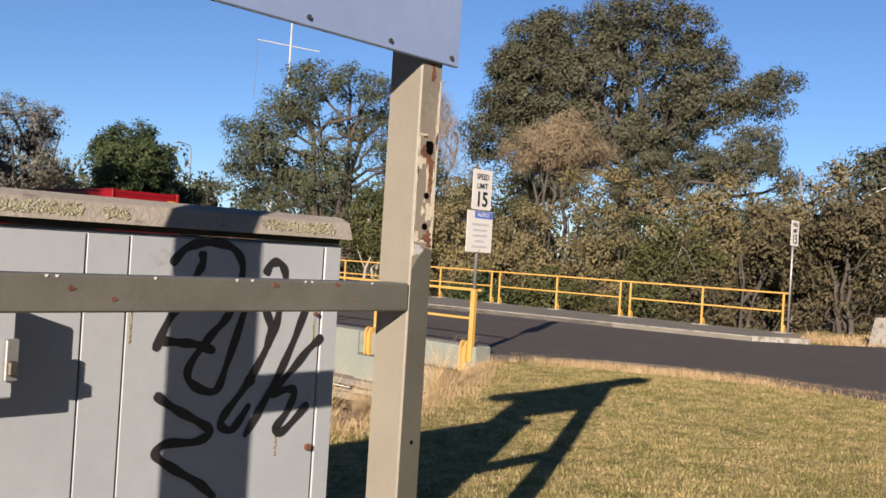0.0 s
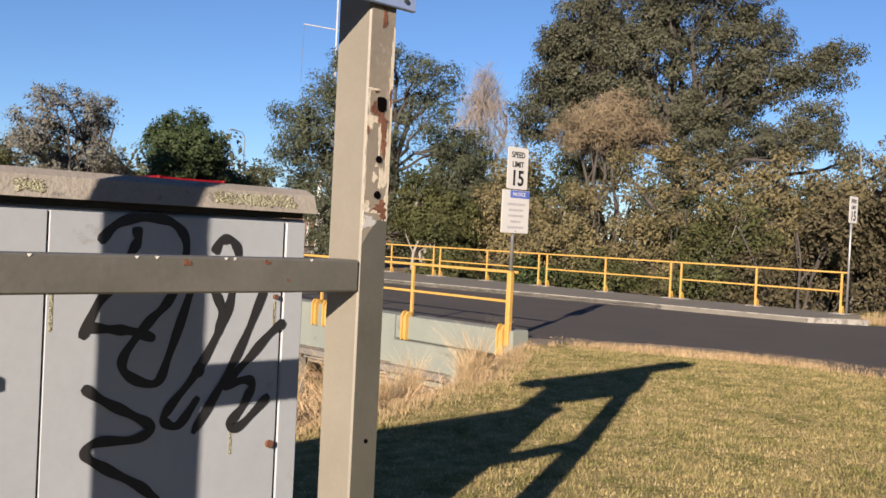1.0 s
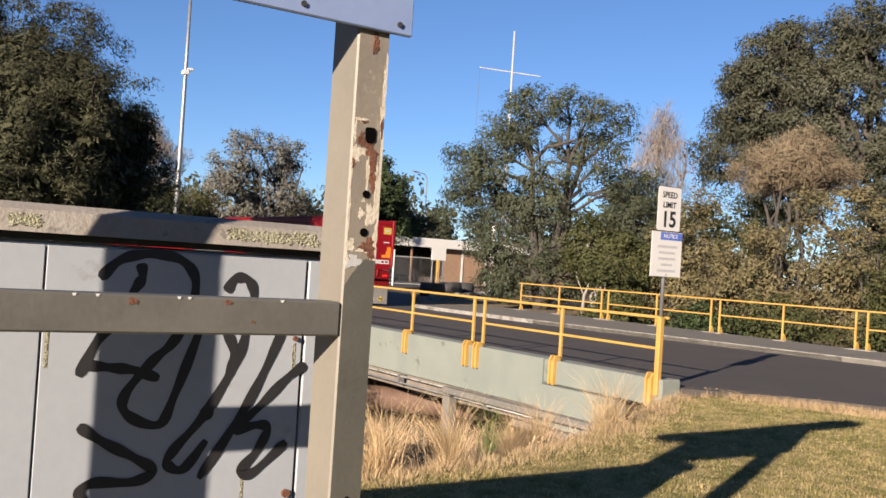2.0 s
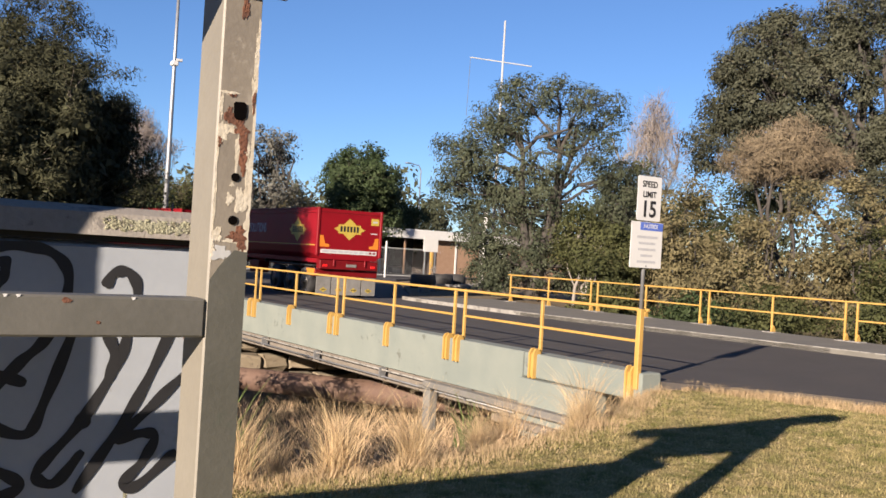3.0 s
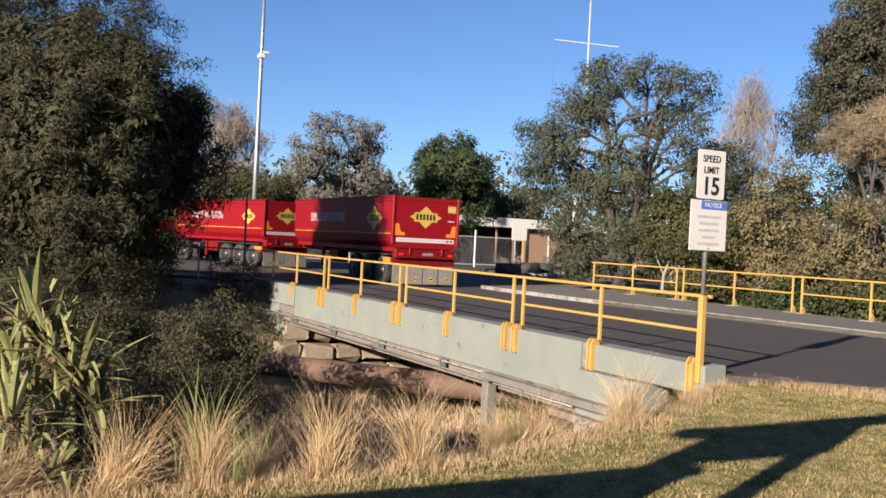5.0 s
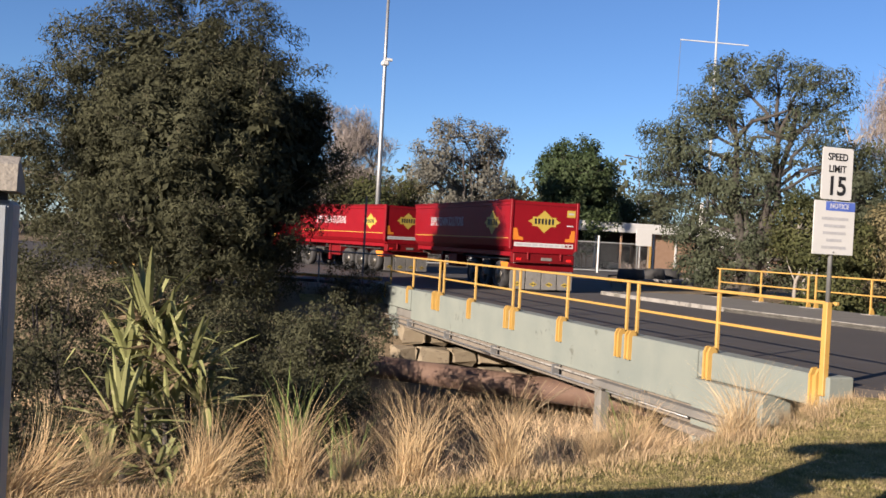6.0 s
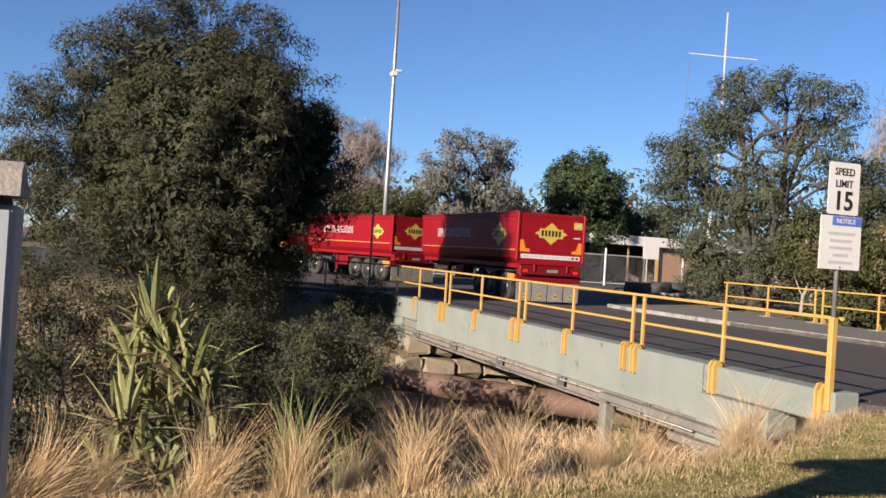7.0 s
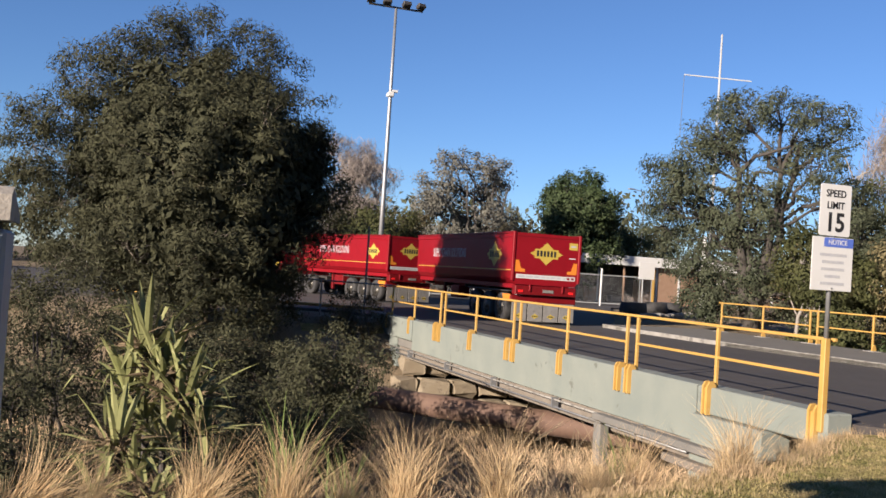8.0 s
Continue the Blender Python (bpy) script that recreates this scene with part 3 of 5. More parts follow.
for x in (-9.29, -9.62, -10.0, -10.36, -10.7, -11.1):
    part("rivet", Mesh().tube([(x, -7.722, 2.345), (x, -7.714, 2.345)], 0.009, 8), M["alloy"], board)
for x in (-9.62, -9.9, -9.93, -10.15, -10.21, -10.5, -10.8, -10.83):
    part("weld_chip", Mesh().prism([(x, 1.4675), (x + 0.012, 1.4675), (x + 0.009, 1.461), (x + 0.004, 1.4595)], -7.6936, -7.6921, "y"), M["white"], frame_)

for x, z, q in ((-9.78, 1.455, 0.011), (-10.05, 1.45, 0.014), (-10.62, 1.40, 0.010), (-10.75, 1.43, 0.012), (-9.7, 1.40, 0.006)):
    o = [(x + q * (1 + 0.35 * math.sin(3 * j + 50 * x)) * math.cos(j * 0.7854), z + q * (0.9 + 0.35 * math.sin(5 * j)) * math.sin(j * 0.7854)) for j in range(8)]
    part("rust_spot", Mesh().prism(o, -7.6935, -7.6921, "y"), M["rust"], frame_, "small rust spot")

# ---- the electrical cabinet ----
cab = thing("electrical_cabinet", "grey steel electrical cabinet with black graffiti and lichen on its cap", "utility cabinet", (0.045, 0.06, 0))
part("body", Mesh().box(-12.9, -9.086, -6.925, -6.65, -0.1, 1.60, 0.01), M["cabinet"], cab)
part("plinth", Mesh().box(-12.95, -9.07, -6.96, -6.63, -0.4, 0.0, 0.02), M["kerb"], cab)
seams = [-12.84, -12.1, -11.3, -10.345, -10.17, -9.205]
for a, b in zip(seams, seams[1:]):
    d = part("door_panel", Mesh().box(a + 0.004, b - 0.004, -6.95, -6.926, 0.04, 1.585, 0.0022), M["cabinet"], cab)
part("corner_panel", Mesh().box(-9.197, -9.098, -6.948, -6.9255, 0.04, 1.585, 0.006), M["cabinet"], cab)
cp = Mesh().prism([(-6.99, 1.625), (-6.63, 1.625), (-6.635, 1.645), (-6.66, 1.655), (-6.90, 1.725), (-6.965, 1.70)], -12.95, -9.075, "x")
cap = part("cap", cp, M["capmetal"], cab, "weathered folded steel cap")
# near-black strip paints in the shade under the cap's lip
part("cap_shade_strip", Mesh().box(-12.9, -9.12, -6.95, -6.67, 1.602, 1.6245), M["dark"], cab)
r = np.random.default_rng(11)
for x0, x1 in ((-10.75, -10.38), (-10.3, -10.2), (-9.55, -9.18)):
    lm = Mesh()
    for k in range(int(260 * (x1 - x0) / 0.37)):
        x, z, s = r.uniform(x0, x1), 1.64 + 0.05 * r.beta(2, 2), r.uniform(0.003, 0.009)
        y = -6.99 + (z - 1.625) * 0.333 - 0.001
        a = r.uniform(0, 6)
        lm.add([(x + s * math.cos(a + q * 1.257) * 1.6, y - 0.0015 * (q % 2), z + s * math.sin(a + q * 1.257)) for q in range(5)] + [(x, y - 0.004, z)], [(q, (q + 1) % 5, 5) for q in range(5)])
    part("lichen", lm, M["lichen"], cap, "pale lichen patch")
box = part("lock_box", Mesh().box(-10.91, -10.65, -7.10, -6.952, 1.02, 1.33, 0.006), M["cabinet"], cab, "protruding grey lock box")
part("hasp", Mesh().box(-10.69, -10.645, -7.125, -7.101, 1.08, 1.22, 0.004), M["galv"], box)
part("padlock", Mesh().box(-10.688, -10.658, -7.15, -7.126, 1.10, 1.15, 0.006), M["alloy"], box)
for z, rr in ((1.28, 0.01), (0.68, 0.016)):
    part("key_stud", Mesh().tube([(-9.24, -6.965, z), (-9.24, -6.95, z)], rr, 10), M["rust"], cab, "rusty stud")
for x, z, ln in ((-10.15, 1.33, 0.16), (-9.24, 1.26, 0.1), (-9.42, 0.75, 0.09)):
    part("rust_run", Mesh().box(x - 0.006, x + 0.006, -6.9515, -6.9503, z - ln, z), M["lichen"], cab)


LIFT = [0.0]


def stroke(pts, wd, name="paint_stroke"):
    """A sprayed line on the cabinet's doors, from a few bends."""
    LIFT[0] += 0.0004
    P = [Vector((x, z)) for x, z in pts]
    P = [P[0] * 2 - P[1]] + P + [P[-1] * 2 - P[-2]]
    line = []
    for a, b, c, d in zip(P, P[1:], P[2:], P[3:]):
        for k in range(8):
            t = k / 8
            line.append(0.5 * (2 * b + (c - a) * t + (2 * a - 5 * b + 4 * c - d) * t * t + (3 * b - a - 3 * c + d) * t ** 3))
    line.append(P[-2])
    m = Mesh()
    k = len(line)
    vs = []
    for i, p in enumerate(line):
        d = (line[min(i + 1, k - 1)] - line[max(i - 1, 0)]).normalized()
        h = wd * (0.5 + 0.08 * math.sin(i * 0.7)) * (0.6 if i in (0, k - 1) else 1)
        vs += [(p.x - d.y * h, -6.9515 - LIFT[0], p.y + d.x * h), (p.x + d.y * h, -6.9515 - LIFT[0], p.y - d.x * h)]
    m.add(vs, [(2 * i, 2 * i + 1, 2 * i + 3, 2 * i + 2) for i in range(k - 1)])
    return part(name, m, M["black"], graf)


graf = part("graffiti", Mesh().tube([(-9.575, -6.9512, 1.0), (-9.575, -6.9503, 1.0)], 0.028, 12), M["black"], cab, "black sprayed graffiti tag")
W = 0.036
stroke([(-9.99, 1.48), (-9.92, 1.55), (-9.82, 1.575), (-9.71, 1.56), (-9.65, 1.49), (-9.665, 1.36), (-9.72, 1.26), (-9.79, 1.19), (-9.88, 1.07), (-9.86, 1.0), (-9.75, 0.965), (-9.70, 1.07), (-9.63, 1.28), (-9.61, 1.36)], W)
stroke([(-9.85, 1.54), (-9.845, 1.49), (-9.87, 1.44), (-9.90, 1.36), (-9.98, 1.27), (-10.04, 1.14)], W)
stroke([(-10.02, 1.18), (-9.93, 1.17), (-9.85, 1.16), (-9.76, 1.13)], W)
stroke([(-9.53, 1.45), (-9.50, 1.50), (-9.45, 1.50), (-9.42, 1.44), (-9.44, 1.32), (-9.47, 1.20), (-9.58, 1.0), (-9.69, 0.87), (-9.71, 0.82), (-9.65, 0.80), (-9.57, 0.90)], W)
stroke([(-9.56, 1.33), (-9.52, 1.30), (-9.485, 1.22), (-9.50, 1.13)], W)
stroke([(-9.29, 1.32), (-9.37, 1.13), (-9.46, 0.96), (-9.59, 0.76)], W)
stroke([(-9.19, 1.18), (-9.27, 1.12), (-9.38, 1.01), (-9.49, 0.92)], W)
stroke([(-9.47, 0.93), (-9.37, 0.95), (-9.33, 0.93), (-9.37, 0.85), (-9.43, 0.78), (-9.38, 0.77), (-9.25, 0.88)], W)
stroke([(-10.03, 0.97), (-9.94, 0.91), (-9.83, 0.85), (-9.76, 0.80), (-9.83, 0.765), (-9.97, 0.77), (-10.01, 0.73), (-9.93, 0.67), (-9.80, 0.59), (-9.72, 0.52)], W)

# ---- the tipper trailers ----
def wheel(e, x, y, out):
    """A dual truck wheel; out is the side that it faces."""
    t = Mesh()
    prof = [(0.30, -0.15), (0.42, -0.17), (0.49, -0.15), (0.515, -0.10), (0.515, 0.10), (0.49, 0.15), (0.42, 0.17), (0.30, 0.15)]
    n = 28
    vs = [(x + b, y + a * math.cos(2 * math.pi * k / n), 0.50 + a * math.sin(2 * math.pi * k / n)) for k in range(n) for a, b in prof]
    q = len(prof)
    t.add(vs, [(k * q + i, k * q + (i + 1) % q, ((k + 1) % n) * q + (i + 1) % q, ((k + 1) % n) * q + i) for k in range(n) for i in range(q)])
    w_ = part("wheel", t, M["rubber"], e, "dusty truck tyre", True)
    s = out
    part("rim", Mesh().tube([(x + s * 0.02, y, 0.5), (x + s * 0.06, y, 0.5), (x + s * 0.15, y, 0.5)], [0.20, 0.27, 0.31], 24), M["alloy"], w_, "", True)
    part("hub", Mesh().tube([(x + s * 0.151, y, 0.5), (x + s * 0.19, y, 0.5)], [0.11, 0.08], 12), M["alloy"], w_)
    for k in range(8):
        a = k * math.pi / 4
        part("hand_hole", Mesh().tube([(x + s * 0.1505, y + 0.2 * math.cos(a), 0.5 + 0.2 * math.sin(a)), (x + s * 0.154, y + 0.2 * math.cos(a), 0.5 + 0.2 * math.sin(a))], 0.035, 8), M["chassis"], w_)


def logo(e, m, size, name="logo"):
    """The maker's mark as a plain yellow lozenge with a dark bar."""
    s = size
    o = [(-1.0, 0), (-0.72, 0.14), (-0.72, 0.26), (-0.42, 0.26), (0, 0.62), (0.42, 0.26), (0.72, 0.26), (0.72, 0.14), (1.0, 0), (0.72, -0.14), (0.72, -0.26), (0.42, -0.26), (0, -0.62), (-0.42, -0.26), (-0.72, -0.26), (-0.72, -0.14)]
    g = part(name, Mesh().prism([(a * s, b * s) for a, b in o], 0, 0.004, "z", m), M["logo"], e, "yellow lozenge mark")
    for k in range(6):
        x = (-0.6 + k * 0.21) * s
        part("dark_bar", Mesh().box(x, x + 0.13 * s, -0.15 * s, 0.17 * s, 0.0042, 0.007, 0, m), M["black"], g)


def trailer(at, turn, length, label, front_wheel=False):
    e = thing("tipper_trailer", label, "trailer", at, turn, "tipper trailers")
    L, T = length, 3.1
    # tub: upright top band, rounded belly
    half = [(1.25, T), (1.25, T - 0.16), (1.215, T - 0.17), (1.215, 1.75), (1.16, 1.52), (1.02, 1.36), (0.8, 1.28)]
    inner = [(0.76, 1.34), (0.98, 1.42), (1.11, 1.56), (1.165, 1.78), (1.165, T)]
    o = [(x, z) for x, z in half] + [(-x, z) for x, z in reversed(half)] + [(-x, z) for x, z in inner] + [(x, z) for x, z in reversed(inner)]
    tub = Mesh()
    n = len(o)
    for y in (0.06, L):
        tub.v += [(x, y, z) for x, z in o]
    tub.f = [(k, (k + 1) % n, n + (k + 1) % n, n + k) for k in range(n)]
    tub.f += [tuple(range(n))[::-1], tuple(range(n, 2 * n))]
    part("tub", tub, M["red"], e, "glossy red steel tub")
    part("front_wall", Mesh().prism([(-1.2, T - 0.02), (1.2, T - 0.02), (1.2, 1.75), (0.9, 1.33), (-0.9, 1.33), (-1.2, 1.75)], L - 0.001, L + 0.05, "y"), M["red"], e)
    gate = part("tailgate", Mesh().prism([(-1.27, T), (1.27, T), (1.27, 1.55), (1.12, 1.33), (-1.12, 1.33), (-1.27, 1.55)], -0.02, 0.058, "y"), M["red"], e)
    for s in (-1, 1):
        part("gate_pillar", Mesh().box(s * 1.25 - 0.045, s * 1.25 + 0.045, -0.05, 0.09, 1.45, T + 0.03, 0.012), M["red"], e)
        part("side_rail", Mesh().box(s * 1.235 - 0.03, s * 1.235 + 0.03, 0.1, L + 0.02, T - 0.05, T + 0.03, 0.015), M["darkred"], e)
    back = pose(0, -0.021, 0, 90, 0, 0)
    logo(gate, back @ pose(-0.02, 2.42, 0), 0.62)
    part("panel_fold", Mesh().box(-1.18, 1.18, -0.028, -0.0205, T - 0.14, T - 0.10), M["darkred"], gate)
    part("plate", Mesh().box(0.84, 1.16, -0.026, -0.0205, 2.62, 2.86), M["logo"], gate, "yellow warning plate")
    part("plate_bar", Mesh().box(0.90, 1.10, -0.029, -0.0265, 2.71, 2.77), M["greytext"], gate)
    part("name_bar", Mesh().box(0.85, 1.10, -0.026, -0.0205, 2.30, 2.335), M["white"], gate)
    for s in (-1, 1):
        part("corner_marker", Mesh().prism([(s * 1.17, 1.76), (s * 0.80, 1.76), (s * 0.80, 1.86), (s * 0.96, 1.88), (s * 1.04, 2.16), (s * 1.17, 2.16)], -0.026, -0.0205, "y"), M["orange"], gate, "orange corner marker")
    strip = part("slogan_strip", Mesh().box(-1.12, 1.12, -0.027, -0.0205, 1.54, 1.68), M["white"], gate, "white strip with dark writing")
    r2 = np.random.default_rng(5)
    x = -1.06
    while x < 1.0:
        wd = float(r2.uniform(0.10, 0.3))
        part("text_bar", Mesh().box(x, min(x + wd, 1.07), -0.030, -0.0275, 1.575, 1.645), M["darkred" if x > 0.7 else "greytext"], strip)
        x += wd + 0.05
    bumper = part("bumper", Mesh().box(-1.15, 1.15, -0.10, 0.2, 0.98, 1.30, 0.02), M["darkred"], e, "dark red rear underframe")
    for s in (-1, 1):
        part("tail_lamp", Mesh().box(s * 0.95 - 0.09, s * 0.95 + 0.09, -0.115, -0.101, 1.07, 1.15, 0.004), M["redglass"], bumper)
        part("hinge_arm", Mesh().box(s * 0.62 - 0.03, s * 0.62 + 0.03, -0.14, -0.101, 1.10, 1.33, 0.01), M["red"], bumper)
    part("number_panel", Mesh().box(-0.12, 0.28, -0.12, -0.101, 1.08, 1.18, 0.003), M["flap"], bumper)
    mb = part("mudguard_beam", Mesh().box(-1.24, 1.24, 0.05, 0.35, 0.72, 0.96, 0.02), M["darkred"], e)
    for k in range(4):
        x = -1.19 + k * 0.60
        fl = part("mudflap", Mesh().box(x, x + 0.56, 0.02, 0.04, 0.08, 0.72, 0.004), M["flap"], e, "dirty white mudflap")
        logo(fl, pose(x + 0.28, 0.019, 0.26, 90, 0, 0), 0.15, "flap_mark")
    for s in (-1, 1):
        gd = part("side_marker", Mesh().prism([(0.1, 0.98), (0.75, 0.98), (0.62, 0.74), (0.15, 0.74)], s * 1.24 - 0.01, s * 1.24 + 0.01, "x"), M["orange"], e, "orange side marker")
        side = pose(s * 1.2155, 0, 0, 90, 0, 90 * s) 
        part("yellow_line", Mesh().box(s * 1.2155 - 0.003, s * 1.2155 + 0.003, 0.25, L - 0.2, 1.795, 1.82), M["logo"], e)
        mid = L * 0.60 * s
        # white letters given a grey that carries the tree's shade on this side
        words("slogan", "SUPPLY CHAIN SOLUTIONS", 0.50, pose(s * 1.2185, L * 0.62, 2.36, 90, 0, 90 * s), M["greytext"], e, 0.62 * L / 10.6)
        logo(e, pose(s * 1.2165, L * 0.165, 2.34, 90, 0, 90 * s), 0.72 * (1.0 if L > 9 else 0.85), "side_mark")
        part("chassis_rail", Mesh().box(s * 0.45 - 0.06, s * 0.45 + 0.06, 0.1, L - 0.2, 1.0, 1.28, 0.01), M["darkred"], e)
        part("side_beam", Mesh().box(s * 1.02 - 0.05, s * 1.02 + 0.05, 0.3, L - 0.1, 1.18, 1.34, 0.01), M["red"], e)
        for k in range(3):
            wheel(e, s * 1.05, 1.0 + k * 1.25, s)
        part("mudguard", Mesh().box(s * 1.03 - 0.18, s * 1.03 + 0.18, 0.4, 4.2, 1.06, 1.10, 0.01), M["chassis"], e)
        part("landing_leg", Mesh().box(s * 0.75 - 0.06, s * 0.75 + 0.06, L - 2.6, L - 2.45, 0.35, 1.2, 0.01), M["darkred"], e)
        part("tool_box", Mesh().box(s * 0.95 - 0.22, s * 0.95 + 0.22, L * 0.5, L * 0.5 + 0.9, 0.62, 1.1, 0.02), M["darkred"], e)
        if front_wheel:
            wheel(e, s * 1.05, L - 0.9, s)
    for y in np.linspace(0.4, L - 0.4, 5):
        part("cross_member", Mesh().box(-0.9, 0.9, y - 0.05, y + 0.05, 1.05, 1.27), M["chassis"], e)
    return e


trailer((5.72, 20.1, -0.02), 0, 10.5, "red steel tipper trailer half shaded by a tree")
trailer((4.95, 33.0, -0.02), 15, 8.6, "red steel lead tipper trailer ahead of another", True)

# prime mover, almost hidden behind the tree
pmv = thing("truck_cab", "red prime mover cab largely hidden behind the tree", "truck", (1.9, 43.6, -0.02), 20)
part("cab_body", Mesh().prism([(0, 0.9), (2.2, 0.9), (2.25, 1.9), (2.05, 3.0), (1.7, 3.3), (0.1, 3.3), (0, 3.2)], -1.2, 1.2, "x"), M["red"], pmv)
part("windscreen", Mesh().prism([(2.232, 1.95), (2.25, 1.95), (2.07, 2.95), (2.052, 2.95)], -1.1, 1.1, "x"), M["dark"], pmv)
part("cab_chassis", Mesh().box(-0.5, 0.5, -3.5, 2.1, 0.6, 0.95, 0.02), M["chassis"], pmv)
for s in (-1, 1):
    for y in (1.3, -1.6, -2.9):
        wheel(pmv, s * 1.05, y, s)
part("marker_panel", Mesh().box(-1.21, -1.202, 0.3, 1.2, 1.2, 1.8), M["logo"], pmv)

# ---- poles ----
pole = thing("floodlight_pole", "tall pale steel floodlight pole with a camera bracket", "light pole", (7.1, 45.9, -0.1))
part("shaft", Mesh().tube([(0, 0, 0), (0, 0, 6), (0, 0, 12), (0, 0, 17.4)], [0.17, 0.14, 0.11, 0.08], 12), M["galv"], pole, "", True)
cm = part("camera_bracket", Mesh().box(0.05, 0.45, -0.1, 0.1, 12.3, 12.45, 0.02).box(-0.2, 0.2, -0.2, 0.2, 12.0, 12.28, 0.05), M["white"], pole)
cb = part("cross_arm", Mesh().box(-1.7, 1.7, -0.05, 0.05, 17.4, 17.5), M["chassis"], pole)
for x in (-1.6, -0.6, 0.6, 1.5):
    part("floodlight", Mesh().box(-0.26, 0.26, -0.3, 0.1, -0.12, 0.16, 0.04, pose(x, -0.1, 17.62, -25, 0, 10 * x)), M["chassis"], pole)
mast = thing("flag_mast", "white flag mast with a yardarm behind a tree", "mast", (18.6, 29.05, -0.1))
part("shaft", Mesh().tube([(0, 0, 0), (0, 0, 7), (0, 0, 13.9)], [0.09, 0.065, 0.045], 10), M["pale"], mast, "", True)
part("yardarm", Mesh().tube([(-1.38, 0.95, 11.95), (1.2, -0.85, 11.65)], 0.030, 8), M["pale"], mast)
part("stay", Mesh().tube([(-1.36, 0.94, 11.94), (-1.41, 0.94, 9)], 0.012, 4), M["galv"], mast)
for at, hh in (((45.5, 79.5, -0.1), 11.6),):
    sl = thing("street_lamp", "slim grey street lamp in the distance", "street lamp", at)
    part("shaft", Mesh().tube([(0, 0, 0), (0, 0, hh - 0.5), (-0.3, 0, hh), (-1.4, 0, hh + 0.15)], [0.09, 0.06, 0.05, 0.05], 8), M["galv"], sl)
    part("lamp_head", Mesh().box(-2.0, -1.3, -0.15, 0.15, hh + 0.08, hh + 0.22, 0.04), M["galv"], sl)
rp = thing("steel_pole", "thin grey steel pole at the bridge's far corner", "pole", (-0.42, 20.95, -0.2))
part("shaft", Mesh().tube([(0, 0, -0.2), (0, 0, 3.1)], 0.035, 8), M["kerbwhite"], rp)
wp = thing("white_pole", "weathered white timber pole by the shed", "pole", (22.76, 35.5, -0.15))
part("shaft", Mesh().tube([(0, 0, -0.1), (0.03, 0, 2.5), (0.05, 0, 4.6)], [0.13, 0.12, 0.10], 10), M["white"], wp, "", True)
# low rails from the bridge end to the bank
rail = thing("barrier_rail", "low yellow and grey pipe barrier beside the far road", "barrier")
part("upper_rail", Mesh().tube([(0.0, 19.3, 1.02), (-9.5, 25.0, 1.12)], 0.025, 8), M["galv"], rail)
part("lower_rail", Mesh().tube([(-0.2, 19.4, 0.25), (-8.5, 25.5, 0.2)], 0.05, 8), M["yellow"], rail)
for k in range(1, 5):
    part("rail_post", Mesh().tube([(-2.0 * k, 19.3 + 1.2 * k, -0.2), (-2.0 * k, 19.3 + 1.2 * k, 1.06)], 0.03, 8), M["galv"], rail)

# ---- the shed, its fence and the garden island ----
shed = thing("shed", "low brick shed with a white fascia and dark open bays", "building")
part("brick_wall", Mesh().box(35.0, 52, 60.0, 60.3, -0.2, 3.05), M["brick"], shed)
part("back_wall", Mesh().box(18, 52, 68, 68.3, -0.2, 3.4), M["brick"], shed)
part("end_wall", Mesh().box(51.7, 52, 60.31, 67.99, -0.2, 3.05), M["brick"], shed)
# near-black sheet put in for the shade deep inside the open bays
part("bay_shade_wall", Mesh().box(18, 34.9, 63.0, 63.2, -0.2, 3.05), M["dark"], shed)
part("fascia", Mesh().box(17.5, 52.5, 59.3, 59.5, 3.06, 3.85, 0.02), M["white"], shed)
part("roof", Mesh().box(17.5, 52.5, 59.51, 68.6, 3.5, 3.7, 0.02), M["galv"], shed)
for x in (35.2, 37.4, 40.0, 43.5, 47):
    part("wall_pier", Mesh().box(x, x + 0.16, 59.93, 59.998, -0.2, 3.04), M["white"], shed)
part("corner_post", Mesh().box(34.75, 34.95, 59.7, 59.95, -0.2, 3.04), M["yellow"], shed)
for k in range(6):
    x = 20 + k * 2.4
    part("bay_post", Mesh().box(x, x + 0.12, 59.7, 59.85, -0.2, 3.04), M["brick" if k % 2 else "galv"], shed)
for k in range(7):
    x = 18.8 + k * 2.2
    part("bay_load", Mesh().box(x, x + 1.3, 61.5, 62.4, -0.2, 0.9 + 0.5 * math.sin(3 * k), 0.08), M["brick" if k % 2 else "kerb"], shed)
part("bay_window", Mesh().box(41.2, 43.2, 59.98, 59.999, 1.6, 2.5), M["white"], shed)
fence = thing("chain_fence", "galvanised chain wire fence before the shed", "fence")
for z in (0.15, 2.05):
    part("fence_rail", Mesh().tube([(10.5, 47.6, z), (26.5, 47.6, z)], 0.035, 6), M["pale"], fence)
for x in (11, 14, 17, 20, 23.2, 26.4):
    part("fence_post", Mesh().tube([(x, 47.6, -0.2), (x, 47.6, 2.5 if x == 23.2 else 2.1)], 0.07 if x == 23.2 else 0.045, 8), M["white" if x == 23.2 else "pale"], fence)
wires = Mesh()
for k in range(120):
    x = 10.5 + k * 0.13
    for s in (1, -1):
        a, b = (x, 47.6, 0.15), (x + s * 1.9, 47.6, 2.05)
        wires.add([(a[0], 47.6, a[2]), (a[0] + 0.008, 47.6, a[2]), (b[0] + 0.008, 47.6, b[2]), (b[0], 47.6, b[2])], [(0, 1, 2, 3)])
part("wire_mesh", wires, M["pale"], fence)
wb = thing("white_board", "small white board on two posts by the fence", "sign", (22.6, 41.0, -0.1))
part("panel", Mesh().box(-0.55, 0.55, -0.03, 0.0, 2.0, 3.05, 0.01), M["white"], wb)
